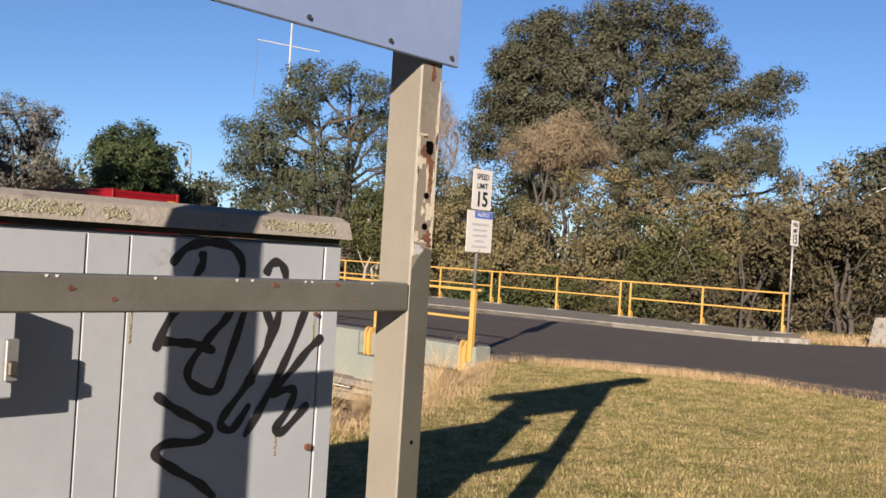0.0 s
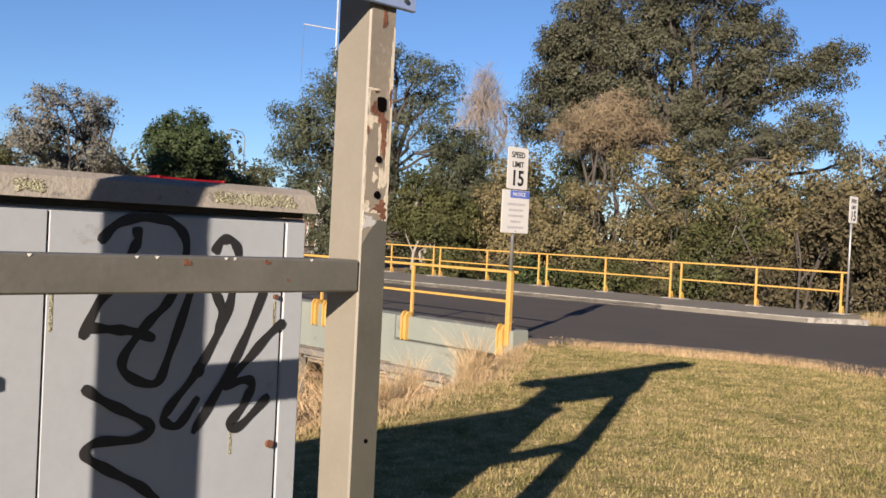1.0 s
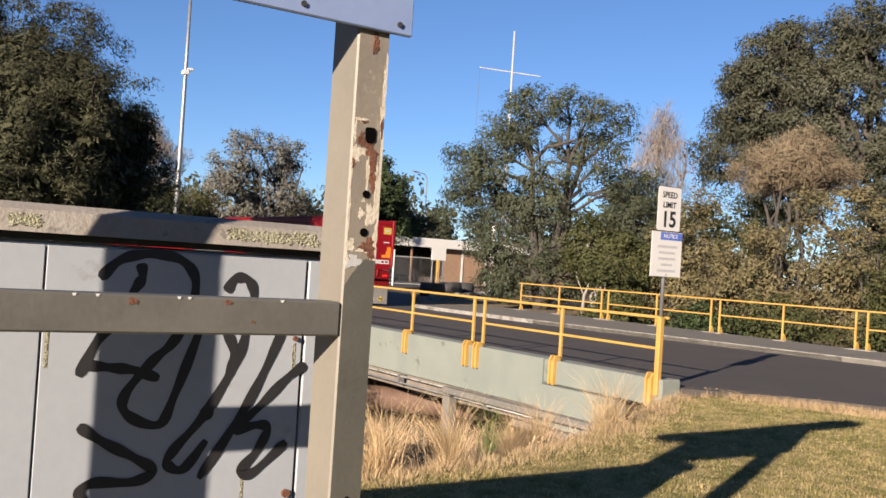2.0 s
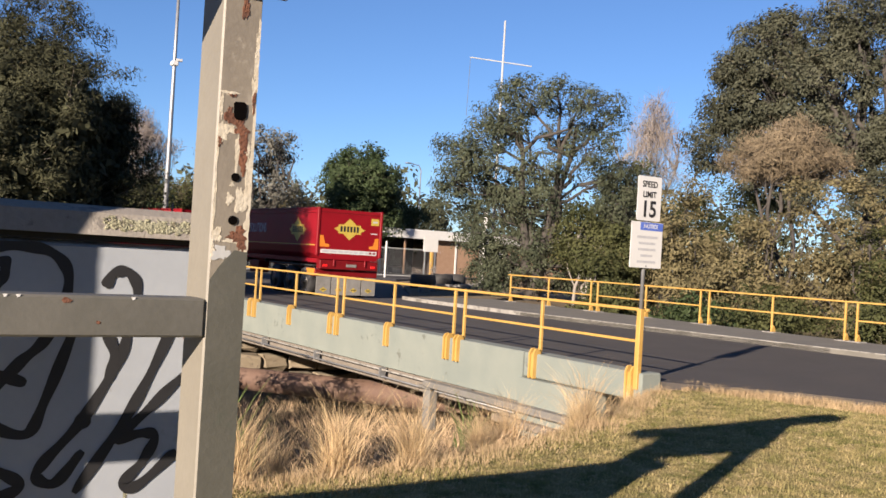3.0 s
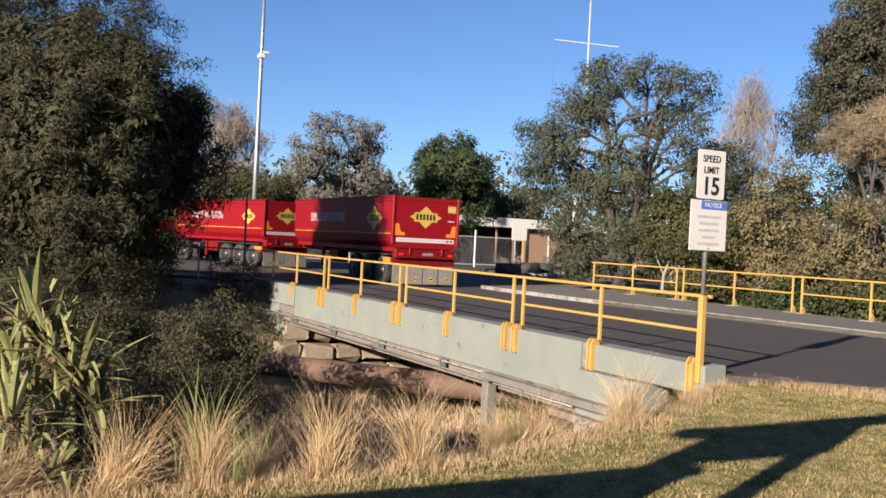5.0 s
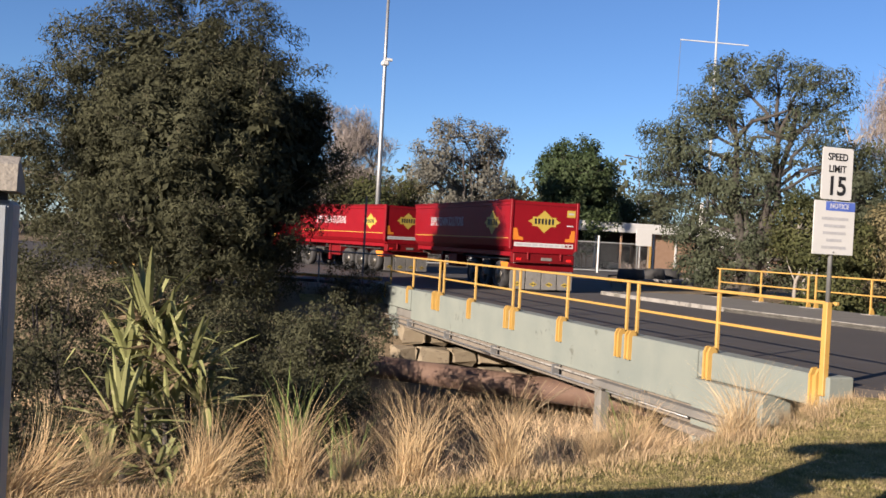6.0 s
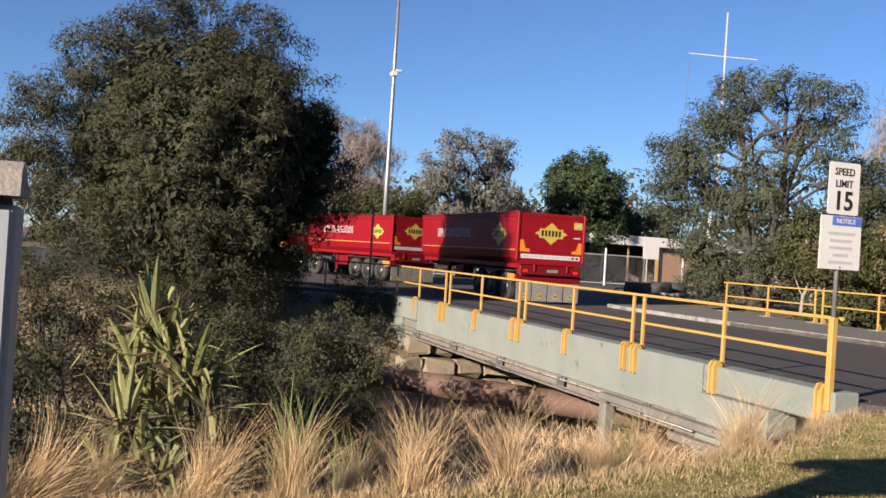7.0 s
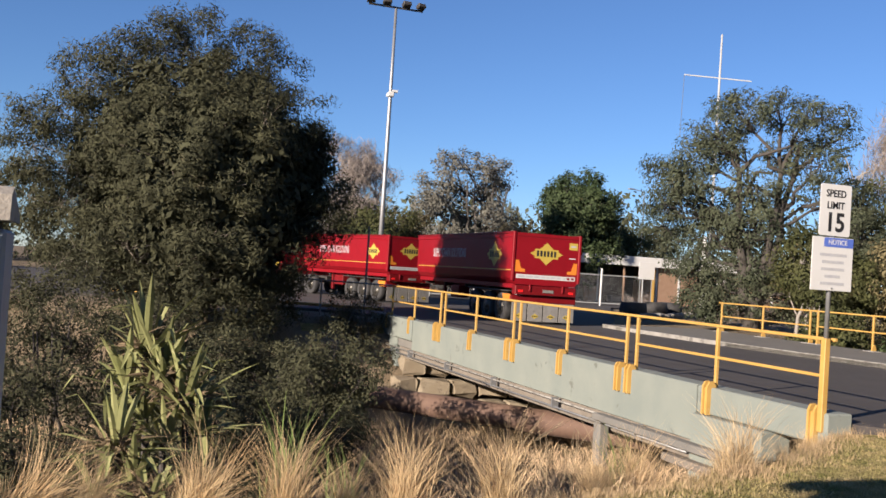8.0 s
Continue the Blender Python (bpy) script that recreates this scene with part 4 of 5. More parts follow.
for x in (-0.4, 0.4):
    part("leg", Mesh().tube([(x, 0.04, -0.2), (x, 0.04, 2.9)], 0.035, 6), M["galv"], wb)
solo("garden_island", Mesh().prism([(8.6, 20.6), (12.4, 20.8), (20, 27), (28, 36), (24, 39), (15, 31.5), (10.9, 24.2)], -0.3, 0.03), M["soil"], "bare soil garden island with a pale kerb", "garden bed", "structure")
r = np.random.default_rng(21)
edging = thing("stone_edging", "row of pale stones along the garden island", "edging")
for k in range(26):
    t = k / 25
    x, y = 12.2 + 9.5 * t, 25.3 + 8.6 * t
    s = float(r.uniform(0.14, 0.24))
    part("stone", Mesh().box(-s, s, -s * 0.8, s * 0.8, -0.1, s * 1.1, s * 0.3, pose(x, y, 0.06, 0, 0, float(r.uniform(0, 90)))), M["kerbwhite"], edging)
for x, y in ((15.2, 30.0), (18.4, 33.2), (20.2, 34.6)):
    ty = Mesh()
    ty.tube([(x, y, 0.0), (x, y, 0.35), (x, y, 0.7)], [0.62, 0.66, 0.6], 18)
    solo("tyre_planter", ty, M["rubber"], "old black tyre planter on the garden island", "planter", "", "tyre planters", True)
bl = solo("concrete_barrier", Mesh().prism([(-0.35, -0.2), (0.35, -0.2), (0.3, 0.1), (0.2, 0.62), (0.15, 0.66), (-0.15, 0.66), (-0.2, 0.62), (-0.3, 0.1)], 0, 3.6, "y", pose(13.0, -2.3, 0, 0, 0, -98)), M["kerbwhite"], "white painted concrete barrier beside the road", "barrier")


# ---- trees ----
def blobs_in(cx, cy, cz, rx, ry, rz, count, seed, size=(0.28, 0.5)):
    """A crown as uneven lumps inside an egg."""
    r = np.random.default_rng(seed)
    out = []
    for _ in range(count):
        d = r.normal(0, 1, 3)
        d = d / np.linalg.norm(d) * r.uniform(0.35, 0.85)
        s = r.uniform(*size)
        out.append((cx + d[0] * rx, cy + d[1] * ry, cz + d[2] * rz, rx * s, ry * s, rz * s * 0.9))
    return out


# the dark she-oak on the near side of the far road
OAK = [(0.0, 0.3, 4.8, 3.5, 3.2, 3.6), (0.3, 0.6, 5.6, 2.8, 2.8, 2.9), (0.0, 1.0, 4.0, 3.2, 3.0, 2.6), (2.2, 0.4, 4.6, 2.2, 2.2, 2.4)]
OAK += [(u, 0.4 * math.sin(5 * u + 3 * z), z, 1.15, 1.3, 1.05) for u, z in ((-4.2, 3.4), (-4.15, 4.8), (-3.6, 5.9), (-2.9, 6.8), (-1.9, 7.6), (-0.9, 8.0), (0.1, 8.5), (1.5, 8.0), (2.3, 7.4), (3.1, 6.4), (3.4, 5.4), (3.9, 4.4), (4.0, 3.5))]
OAK += [(-2.2, -0.9, 5.6, 1.4, 1.4, 1.5), (0.8, -1.6, 6.0, 1.4, 1.3, 1.3), (-0.6, -2.4, 4.4, 1.5, 1.2, 1.4), (-3.4, 0, 3.2, 1.4, 1.5, 1.8), (2.2, -1, 2.4, 1.6, 1.6, 1.7), (-1.5, -2.0, 2.1, 1.8, 1.6, 1.7), (3.2, 0.0, 2.4, 1.0, 1.2, 1.3), (0.5, -2.2, 1.4, 2.0, 1.6, 1.3), (-3.3, -1.2, 1.4, 1.6, 1.4, 1.4), (2.6, -0.6, 1.1, 1.0, 1.2, 1.0), (1.5, -1.5, 0.8, 1.3, 1.2, 0.9)]
she_oak = tree("she_oak", "dense dark green she-oak with drooping fine foliage", (-6.55, 18.9, -0.5), blobs_in(0, 0, 4.5, 3.9, 3.7, 3.9, 22, 5, (0.22, 0.34)) + OAK,
     2300, 104, 0.145, "leaf_dark", "timber", 0.12, 0.12, 0.27, 0.1, 0.22, 31, 5, twigs=0.4, top=6.0)
# oversized leaves added inside the crown to keep sun off the trailer
inner = cloud(clumps([(0.3, 0.4, 4.6, 3.0, 3.0, 3.0), (0.4, 0, 2.4, 2.7, 2.6, 1.8), (2.6, 0.8, 4.4, 1.6, 1.6, 1.9)], 560, 34), 0.45, 70, 0.31, 0.45, 0.4, 35)
inner.materials.append(M["leaf_dark"])
part("sun_block_foliage", inner, None, she_oak)
# wattle-like tree at the far end of the bridge
W2 = [(-4.0, 6.6, 1.0, 0.8), (-3.2, 7.0, 1.1, 0.9), (-4.3, 5.2, 0.9, 0.9), (-3.4, 4.2, 1.1, 1.0), (-2.9, 2.8, 1.1, 1.0), (-1.9, 5.0, 1.2, 0.9), (-2.4, 8.3, 1.2, 0.9), (-0.9, 9.3, 1.4, 0.9), (0.8, 9.1, 1.3, 0.8), (2.4, 8.7, 1.3, 0.8), (3.6, 8.0, 1.0, 0.6), (-1.2, 7.7, 1.3, 0.9), (0.9, 7.5, 1.2, 0.8), (3.0, 6.8, 1.2, 0.9), (-3.6, 5.6, 0.9, 0.8), (-2.4, 6.0, 1.2, 0.8), (-0.2, 5.9, 1.4, 0.8),
      (2.0, 5.6, 1.3, 0.8), (4.0, 5.8, 1.0, 1.0), (4.0, 4.4, 1.3, 1.2), (-2.0, 4.2, 1.4, 1.1), (0.4, 4.2, 1.6, 1.1), (2.4, 3.8, 1.5, 1.2), (-0.6, 2.4, 1.5, 1.1), (3.6, 2.6, 1.3, 1.1), (1.6, 2.2, 1.2, 0.9), (0.6, 1.4, 1.8, 1.2), (-1.6, 1.2, 1.4, 1.0), (2.8, 1.2, 1.5, 1.0), (4.2, 3.2, 1.2, 1.2), (-2.7, 1.8, 1.1, 1.0), (-2.2, 0.9, 1.1, 0.8)]
CX, CY = math.cos(radians(36)), -math.sin(radians(36))
tree("wattle_tree", "open grey-green tree with drooping foliage by the far railing", (17.25, 23.7, 0),
     [(u * CX + float(rng.normal(0, 0.9)) * 0.59, u * CY + float(rng.normal(0, 0.9)) * 0.81, z, a, a, c) for u, z, a, c in W2], 1000, 72, 0.165, "leaf_wattle", "bark", 0.26, 0.16, 0.30, 0.9, 0.32, 41, 3, twigs=0.6)
# the big gum
gum = [(-7.8, 0, 8.6, 2.2, 2.4, 1.6), (-7.6, 0, 10.6, 1.9, 2.0, 1.4), (-6.4, 0, 12.9, 1.9, 2.0, 1.3), (-3.4, 0, 14.2, 2.0, 2.0, 1.3), (-6.0, 0, 11.4, 2.6, 2.6, 1.9), (-5.0, 0, 13.4, 2.4, 2.4, 1.5), (-2.6, 0, 12.2, 2.8, 2.8, 2.2), (0.2, 0, 14.6, 2.2, 2.4, 1.6), (1.2, 0, 16.3, 1.5, 1.6, 1.1), (2.2, 0, 12.8, 2.5, 2.6, 2.0),
       (-5.2, 0, 9.4, 2.6, 2.6, 1.8), (-2.0, 0, 9.2, 2.8, 2.8, 2.0), (1.4, 0, 9.6, 2.8, 2.8, 2.0), (4.6, 0, 13.4, 1.5, 1.6, 1.5), (4.6, 0, 10.6, 2.2, 2.4, 1.3), (7.2, 0, 11.4, 2.0, 2.0, 1.1), (7.9, 0, 8.6, 1.5, 1.6, 1.2), (6.0, 0, 7.4, 2.0, 2.0, 1.1),
       (-6.2, 0, 14.6, 1.9, 2.0, 1.3), (-3.8, 0, 15.5, 2.0, 2.0, 1.2), (-1.2, 0, 15.9, 1.8, 2.0, 1.1), (3.0, 0, 15.6, 1.6, 1.8, 1.2), (-7.6, 0, 12.6, 1.3, 1.5, 1.1), (8.0, 0, 12.6, 1.3, 1.4, 0.8),
       (-4.2, 0, 6.6, 2.6, 2.4, 1.6), (0.5, 0, 6.6, 2.8, 2.6, 1.7), (3.6, 0, 7.4, 1.8, 1.8, 1.2), (8.7, 0, 6.9, 0.9, 0.9, 0.8)]
TX, TY = math.cos(radians(58)), -math.sin(radians(58))
gum = [(x * TX + float(rng.normal(0, 1.2)) * 0.85, x * TY + float(rng.normal(0, 1.2)) * 0.53, z, a, b, c) for x, y, z, a, b, c in gum]
tree("gum_tree", "tall spreading eucalyptus with layered dark foliage", (36.5, 19.7, 0), gum, 1500, 110, 0.205, "leaf_gum", "bark", 0.5, 0.22, 0.42, 0.5, 0.38, 51, 1, twigs=0.35, top=11.5)
# far trees behind the trucks
tree("grey_tree", "sparse grey-leaved tree behind the trucks", (16.3, 55.5, 0), blobs_in(0, 0, 6.4, 5.3, 4.2, 4.5, 36, 12, (0.17, 0.26)), 760, 20, 0.24, "leaf_grey", "bark", 0.2, 0.12, 0.34, -0.6, 0.4, 61, 5, twigs=1.0)
tree("camphor_tree", "round dense dark green tree behind the trucks", (28.6, 62.0, 0), blobs_in(0, 0, 6.2, 4.1, 4.0, 4.1, 34, 14, (0.3, 0.42)) + [(0, 0, 6.3, 3.7, 3.6, 3.8), (0, 0, 3.6, 3.6, 3.4, 2.6)], 900, 62, 0.26, "leaf_round", "bark", 0.3, 0.2, 0.4, 0.2, 0.5, 71)
tree("shrub_tree", "bright green shrub behind the lead trailer", (7.2, 51.5, 0), blobs_in(0, 0, 2.4, 2.6, 2.2, 1.9, 12, 15), 260, 90, 0.2, "leaf_round", "bark", 0.14, 0.2, 0.3, 0.2, 0.45, 72)
for k, (x, y, h, w_, lf) in enumerate(((9.4, 55.0, 6.0, 3.2, "leaf_olive"), (13.0, 59.5, 6.2, 3.6, "leaf_brown"), (20.8, 56.5, 5.6, 2.8, "leaf_yellow"), (24.0, 66.0, 6.6, 3.4, "leaf_brown"), (36.5, 70.0, 7.5, 4.0, "leaf_olive"))):
    tree("scrub_tree", {"leaf_olive": "olive scrub tree behind the trailers", "leaf_brown": "brown scrub tree behind the trailers", "leaf_yellow": "rusty yellow scrub tree behind the trailers"}[lf], (x, y, 0), blobs_in(0, 0, h * 0.55, w_, w_, h * 0.5, 14, 140 + k, (0.28, 0.42)), 260, 46, 0.24, lf, "bark", 0.14, 0.12, 0.42, 0.2, 0.42, 150 + k, 3)
tree("bare_tree", "leafless pale tree beyond the bridge", (26.8, 26.3, 0), blobs_in(0, 0, 7.9, 1.9, 1.8, 3.3, 18, 81, (0.26, 0.4)), 230, 18, 0.75, "twig", "palebark", 0.12, 0.1, 0.4, -2.2, 0.028, 89, 4, twigs=1.0)
tree("bare_tree", "leafless grey-brown tree far behind the trucks", (9.6, 63.0, 0), blobs_in(0, 0, 7.2, 3.2, 3.0, 4.2, 22, 84, (0.24, 0.36)), 330, 60, 0.75, "twig", "palebark", 0.18, 0.1, 0.5, -1.8, 0.045, 82, 4, twigs=1.0)
tree("tawny_tree", "leafless tawny round-crowned tree before the eucalyptus", (22.2, 14.6, 0), blobs_in(0, 0, 6.5, 2.7, 2.5, 1.4, 26, 86, (0.26, 0.4)), 380, 85, 0.26, "tawny", "bark", 0.14, 0.1, 0.32, -0.3, 0.08, 83, 4, twigs=1.0)
tree("skyline_tree", "dark olive tree standing beyond the thicket", (45.0, 7.6, 0), blobs_in(0, 0, 7.0, 3.4, 3.4, 3.2, 16, 87, (0.28, 0.42)), 260, 60, 0.3, "leaf_gum", "bark", 0.2, 0.2, 0.42, 0.4, 0.4, 88, 2)
dt = thing("dead_tree", "pale dead leaning trunk with a bare fork", "tree", (21.0, 4.2, -0.1))
part("trunk", Mesh().tube([(0, 0, -0.2), (0.1, -0.5, 2.2), (0.28, -1.0, 4.05), (0.5, -1.7, 4.6), (0.72, -2.35, 5.15)], [0.13, 0.10, 0.08, 0.07, 0.04], 7), M["palebark"], dt, "", True)
for a_, b_, c_ in (((0.5, -1.7, 4.6), (0.8, -2.1, 4.3), (1.0, -2.6, 3.95)), ((0.6, -2.0, 4.85), (0.5, -2.4, 5.2), (0.6, -2.6, 5.6)), ((0.28, -1.0, 4.05), (0.2, -0.9, 4.7), (0.1, -0.9, 5.3))):
    part("branch", Mesh().tube([a_, b_, c_], [0.045, 0.03, 0.012], 5), M["palebark"], dt)
gw = thing("guy_wire", "grey stay wire slanting up out of the thicket", "wire")
part("strand", Mesh().tube([(21.9, 7.8, 1.3), (24.0, 1.35, 4.9), (27.2, -8.5, 10.4)], 0.025, 5), M["galv"], gw)
for x_, y_, sd in ((-2.9, 1.6, 91), (-3.6, 2.2, 92), (-1.9, 2.6, 93)):
    bare("bare_weed", "thin leafless weed stalk before the bridge beam", (x_, y_, height(x_, y_)), 2.3, 0.0, "tawny", sd, 0.008, 3, "tawny", 0.5)
bare("bare_shrub", "small leafless shrub on the garden island", (17.6, 33.0, 0.1), 3.0, 1.1, "twig", 85, 0.05, 5, "bark", 0.22)
# thicket along the far side of the bridge
thick = [(17.5, 20.5, 3.4, "leaf_olive"), (19.5, 17.0, 4.4, "leaf_yellow"), (19.0, 12.5, 4.6, "leaf_yellow"), (16.2, 14.6, 2.6, "leaf_round"), (20.0, 9.5, 4.6, "leaf_yellow"), (15.8, 9.5, 2.9, "leaf_olive"), (17.6, 6.2, 4.0, "leaf_olive"),
         (20.8, 6.0, 5.0, "leaf_yellow"), (16.8, 3.2, 4.2, "leaf_brown"), (20.4, 2.4, 3.9, "leaf_yellow"), (17.6, 0.2, 3.2, "leaf_brown"), (22.0, -1.6, 4.6, "leaf_olive"), (19.4, -3.2, 2.6, "leaf_brown"), (25.0, -4.6, 5.4, "leaf_olive"), (22.4, -6.4, 2.8, "leaf_brown"),
         (24.0, 18.5, 5.2, "leaf_olive"), (22.5, 21.5, 4.6, "leaf_olive"), (24.5, 9.0, 4.6, "leaf_brown"), (26.0, 12.0, 4.8, "leaf_olive"), (27.0, 6.0, 5.6, "leaf_olive"), (29.0, 0.0, 5.6, "leaf_brown"), (16.0, 18.0, 2.4, "leaf_olive"), (15.6, 6.0, 2.0, "leaf_brown"), (15.4, 12.0, 1.9, "leaf_round"), (32.0, -5.0, 6.5, "leaf_olive")]
LAB = {"leaf_olive": "olive green wild shrub in the thicket", "leaf_yellow": "yellowing vine-covered shrub in the thicket", "leaf_round": "fresh green shrub low in the thicket", "leaf_brown": "brown dry shrub in the thicket"}
for k, (x, y, h, lf) in enumerate(thick):
    h, rr = h * (1.4 if lf == "leaf_yellow" else 1.15), 2.2 if h < 4 else 2.7
    tree("thicket_shrub", LAB[lf], (x, y, min(-0.1, height(x, y))), blobs_in(0, 0, h * 0.62, rr, rr, h * 0.62, 11, 100 + k, (0.28, 0.5)), 250, 58, 0.15, lf, "palebark" if k % 3 == 0 else "bark", 0.09, 0.1, 0.28, 0.3, 0.45, 200 + k, 4, "shrub", 0.4)
# distant tree line, an uncountable belt; unseen woods added behind block horizon glow
fr = np.random.default_rng(17)
for lo, hi, count, near_d, far_d, base, per, leaf, nm in ((-25, 85, 520, 100, 150, 8.6, 24, 0.68, "far_woods"), (85, 335, 260, 62, 80, 9.0, 12, 2.2, "woods")):
    cs = []
    for k in range(count):
        a = radians(fr.uniform(lo, hi))
        d = fr.uniform(near_d, far_d)
        top = base + 2.5 * noise.noise(Vector((a * 9, 3.1, 0))) + 1.5 * noise.noise(Vector((a * 31, 7.7, 0)))
        for z in np.linspace(0.5, max(1.5, top + fr.normal(0, 0.6)), 6):
            cs.append((-9 + d * math.sin(a), -10 + d * math.cos(a), z))
    me = cloud(cs, 1.1, per, leaf, 0.5, 0.2, 18)
    me.materials.append(M["leaf_far"])
    tagged(part(nm, me, None), "distant olive woods, an added unseen belt behind blocking horizon glow", "woods", kind="stuff")


# ---- creek plants ----
def blades(n, length, lean, width, seed, spread=0.12, segs=3, curl=1.0):
    """A tuft of arching blades from one foot."""
    r = np.random.default_rng(seed)
    m = Mesh()
    for _ in range(n):
        a, ln = r.uniform(0, 2 * math.pi), length * r.uniform(0.35, 1.1)
        t = abs(r.normal(0, lean))
        p = Vector((r.normal(0, spread), r.normal(0, spread), -0.08))
        d = Vector((math.cos(a) * math.sin(t), math.sin(a) * math.sin(t), math.cos(t)))
        s = d.cross(Vector((r.normal(), r.normal(), 0.2))).normalized()
        vs, w0 = [], width * r.uniform(0.7, 1.3)
        for k in range(segs + 1):
            w1 = w0 * (1 - (k / segs) ** 1.5 * 0.95) * (0.6 if k == 0 else 1)
            vs += [p - s * w1 * 0.5, p + s * w1 * 0.5]
            p = p + d * (ln / segs)
            d = (d + Vector((math.cos(a) * 0.16, math.sin(a) * 0.16, -0.13)) * curl * r.uniform(0.4, 1.4)).normalized()
        m.add(vs, [(2 * k, 2 * k + 1, 2 * k + 3, 2 * k + 2) for k in range(segs)])
    return m


tus = []
for k in range(3):
    t = thing("tussock", "tall dry straw-coloured grass tussock on the creek bank", "grass tussock", group="bank tussocks")
    tagged(part("leaf_tuft", blades(400, 1.06, 0.24, 0.0058, 300 + k, 0.08, 4, 1.15), M["straw"], t), kind="stuff")
    tagged(part("thatch", blades(310, 0.4, 0.75, 0.008, 360 + k, 0.09), M["rim"], t), "short brown thatch round the foot", kind="stuff")
    tus.append(t)
# place, size, lean to the east
SPOTS = [(-9.2, -3.1, 0.8, 46), (-8.8, -3.0, 0.62, 40), (-8.05, -2.95, 0.84, 24), (-7.41, -3.0, 0.80, 3), (-6.5, -2.98, 0.86, 6), (-5.64, -2.85, 0.84, -4), (-4.0, -2.15, 0.75, 4), (-4.35, -2.2, 0.6, -8), (-2.45, -1.62, 0.95, 0), (-2.75, -1.8, 0.55, -14), (-9.8, -3.3, 0.75, 30), (-4.6, -2.4, 0.5, -12), (-6.9, -2.6, 0.6, 14), (-10.5, -3.5, 0.75, 20), (-1.5, -1.1, 0.34, 10), (-0.75, -0.6, 0.42, 12)]
r = np.random.default_rng(33)
for k, (x, y, s, lean) in enumerate(SPOTS):
    m = pose(x, y, height(x, y), 0, 0, float(r.normal(0, 25))) @ pose(0, 0, 0, 0, lean, 0) @ pose(0, 0, 0, 0, 0, float(r.uniform(0, 360))) @ Matrix.Scale(s, 4)
    if k < 3:
        tus[k].matrix_basis = m
    else:
        o = copy_thing(tus[k % 3], m)
        o.matrix_basis = m
# pink-brown low grass on the rim, uncountable
rim = Mesh()
r = np.random.default_rng(34)
for k in range(4200):
    x = r.uniform(-12.5, 1.6)
    y = edge(x) + r.normal(0.05, 0.22) + (0.1 if x > -1 else 0)
    if x > -0.35 and y > -0.3:
        continue
    h = r.uniform(0.03, 0.12) * (1.5 if x > -1.2 or noise.noise(Vector((x * 1.7, y * 1.7, 4))) > 0.28 else 1.0)
    z = height(x, y)
    for q in range(5):
        a, b = r.uniform(0, 6.28), r.uniform(0.1, 0.6)
        p = Vector((x + r.normal(0, 0.05), y + r.normal(0, 0.05), z - 0.02))
        tip = p + Vector((math.cos(a) * b * h, math.sin(a) * b * h, h * r.uniform(0.6, 1.2)))
        s = Vector((-math.sin(a + 1), math.cos(a + 1), 0)) * 0.005
        rim.add([p - s, p + s, tip], [(0, 1, 2)])
for k in range(2600):
    t = r.uniform(0, 1)
    x, y = 2.25 - 0.25 * t ** 2 + r.normal(0, 0.12) - (max(0.0, 0.35 - t) * 5.2 if t < 0.35 else 0) * 0.9, -0.5 - 8.5 * t + r.normal(0, 0.15)
    h, z = r.uniform(0.04, 0.15), -0.10
    for q in range(4):
        a, b = r.uniform(0, 6.28), r.uniform(0.1, 0.6)
        p = Vector((x + r.normal(0, 0.05), y + r.normal(0, 0.05), z - 0.02))
        s = Vector((-math.sin(a + 1), math.cos(a + 1), 0)) * 0.006
        rim.add([p - s, p + s, p + Vector((math.cos(a) * b * h, math.sin(a) * b * h, h))], [(0, 1, 2)])
for k in range(2200):
    x, y = 12.4 + 9.0 * r.uniform(0, 1) ** 1.3, r.normal(-1.1, 0.8)
    y -= 0.25 * (x - 12.4)
    h, z = r.uniform(0.06, 0.24), -0.12
    for q in range(4):
        a, b = r.uniform(0, 6.28), r.uniform(0.1, 0.6)
        p = Vector((x + r.normal(0, 0.05), y + r.normal(0, 0.05), z - 0.02))
        s = Vector((-math.sin(a + 1), math.cos(a + 1), 0)) * 0.009
        rim.add([p - s, p + s, p + Vector((math.cos(a) * b * h, math.sin(a) * b * h, h))], [(0, 1, 2)])
solo("rim_grass", rim, M["rim"], "low dry pinkish grass along the creek's rim", "grass", "stuff")
# lawn blades
n = 300000
r = np.random.default_rng(35)
lx, ly = r.uniform(-13, 3.2, n), r.uniform(-9.2, 0.5, n)
keep = [i for i in range(n) if ly[i] < edge(lx[i]) + 0.1 and not (lx[i] > 1.55 and True and ly[i] > -12 and lx[i] > 2.3) and not (-12.95 < lx[i] < -9.05 and -6.97 < ly[i] < -6.3) and not (lx[i] > 0.2 and ly[i] > -0.8)]
k = len(keep)
P = np.stack([lx[keep], ly[keep], [height(lx[i], ly[i]) - 0.005 for i in keep]], 1)
a = r.uniform(0, 2 * np.pi, k)
hh = r.uniform(0.010, 0.036, k) * np.array([1.0 + 0.7 * noise.noise(Vector((float(u) * 1.3, float(v) * 1.3, 2.0))) for u, v in P[:, :2]])
d = np.stack([np.cos(a) * hh * 0.9, np.sin(a) * hh * 0.9, hh * 1.1], 1)
s = np.stack([-np.sin(a), np.cos(a), np.zeros(k)], 1) * 0.006
lm = bpy.data.meshes.new("lawn")
V = np.stack([P - s, P + s, P + d], 1).reshape(-1, 3)
lm.vertices.add(3 * k)
lm.vertices.foreach_set("co", V.astype(np.float32).ravel())
lm.loops.add(3 * k)
lm.loops.foreach_set("vertex_index", np.arange(3 * k, dtype=np.int32))
lm.polygons.add(k)
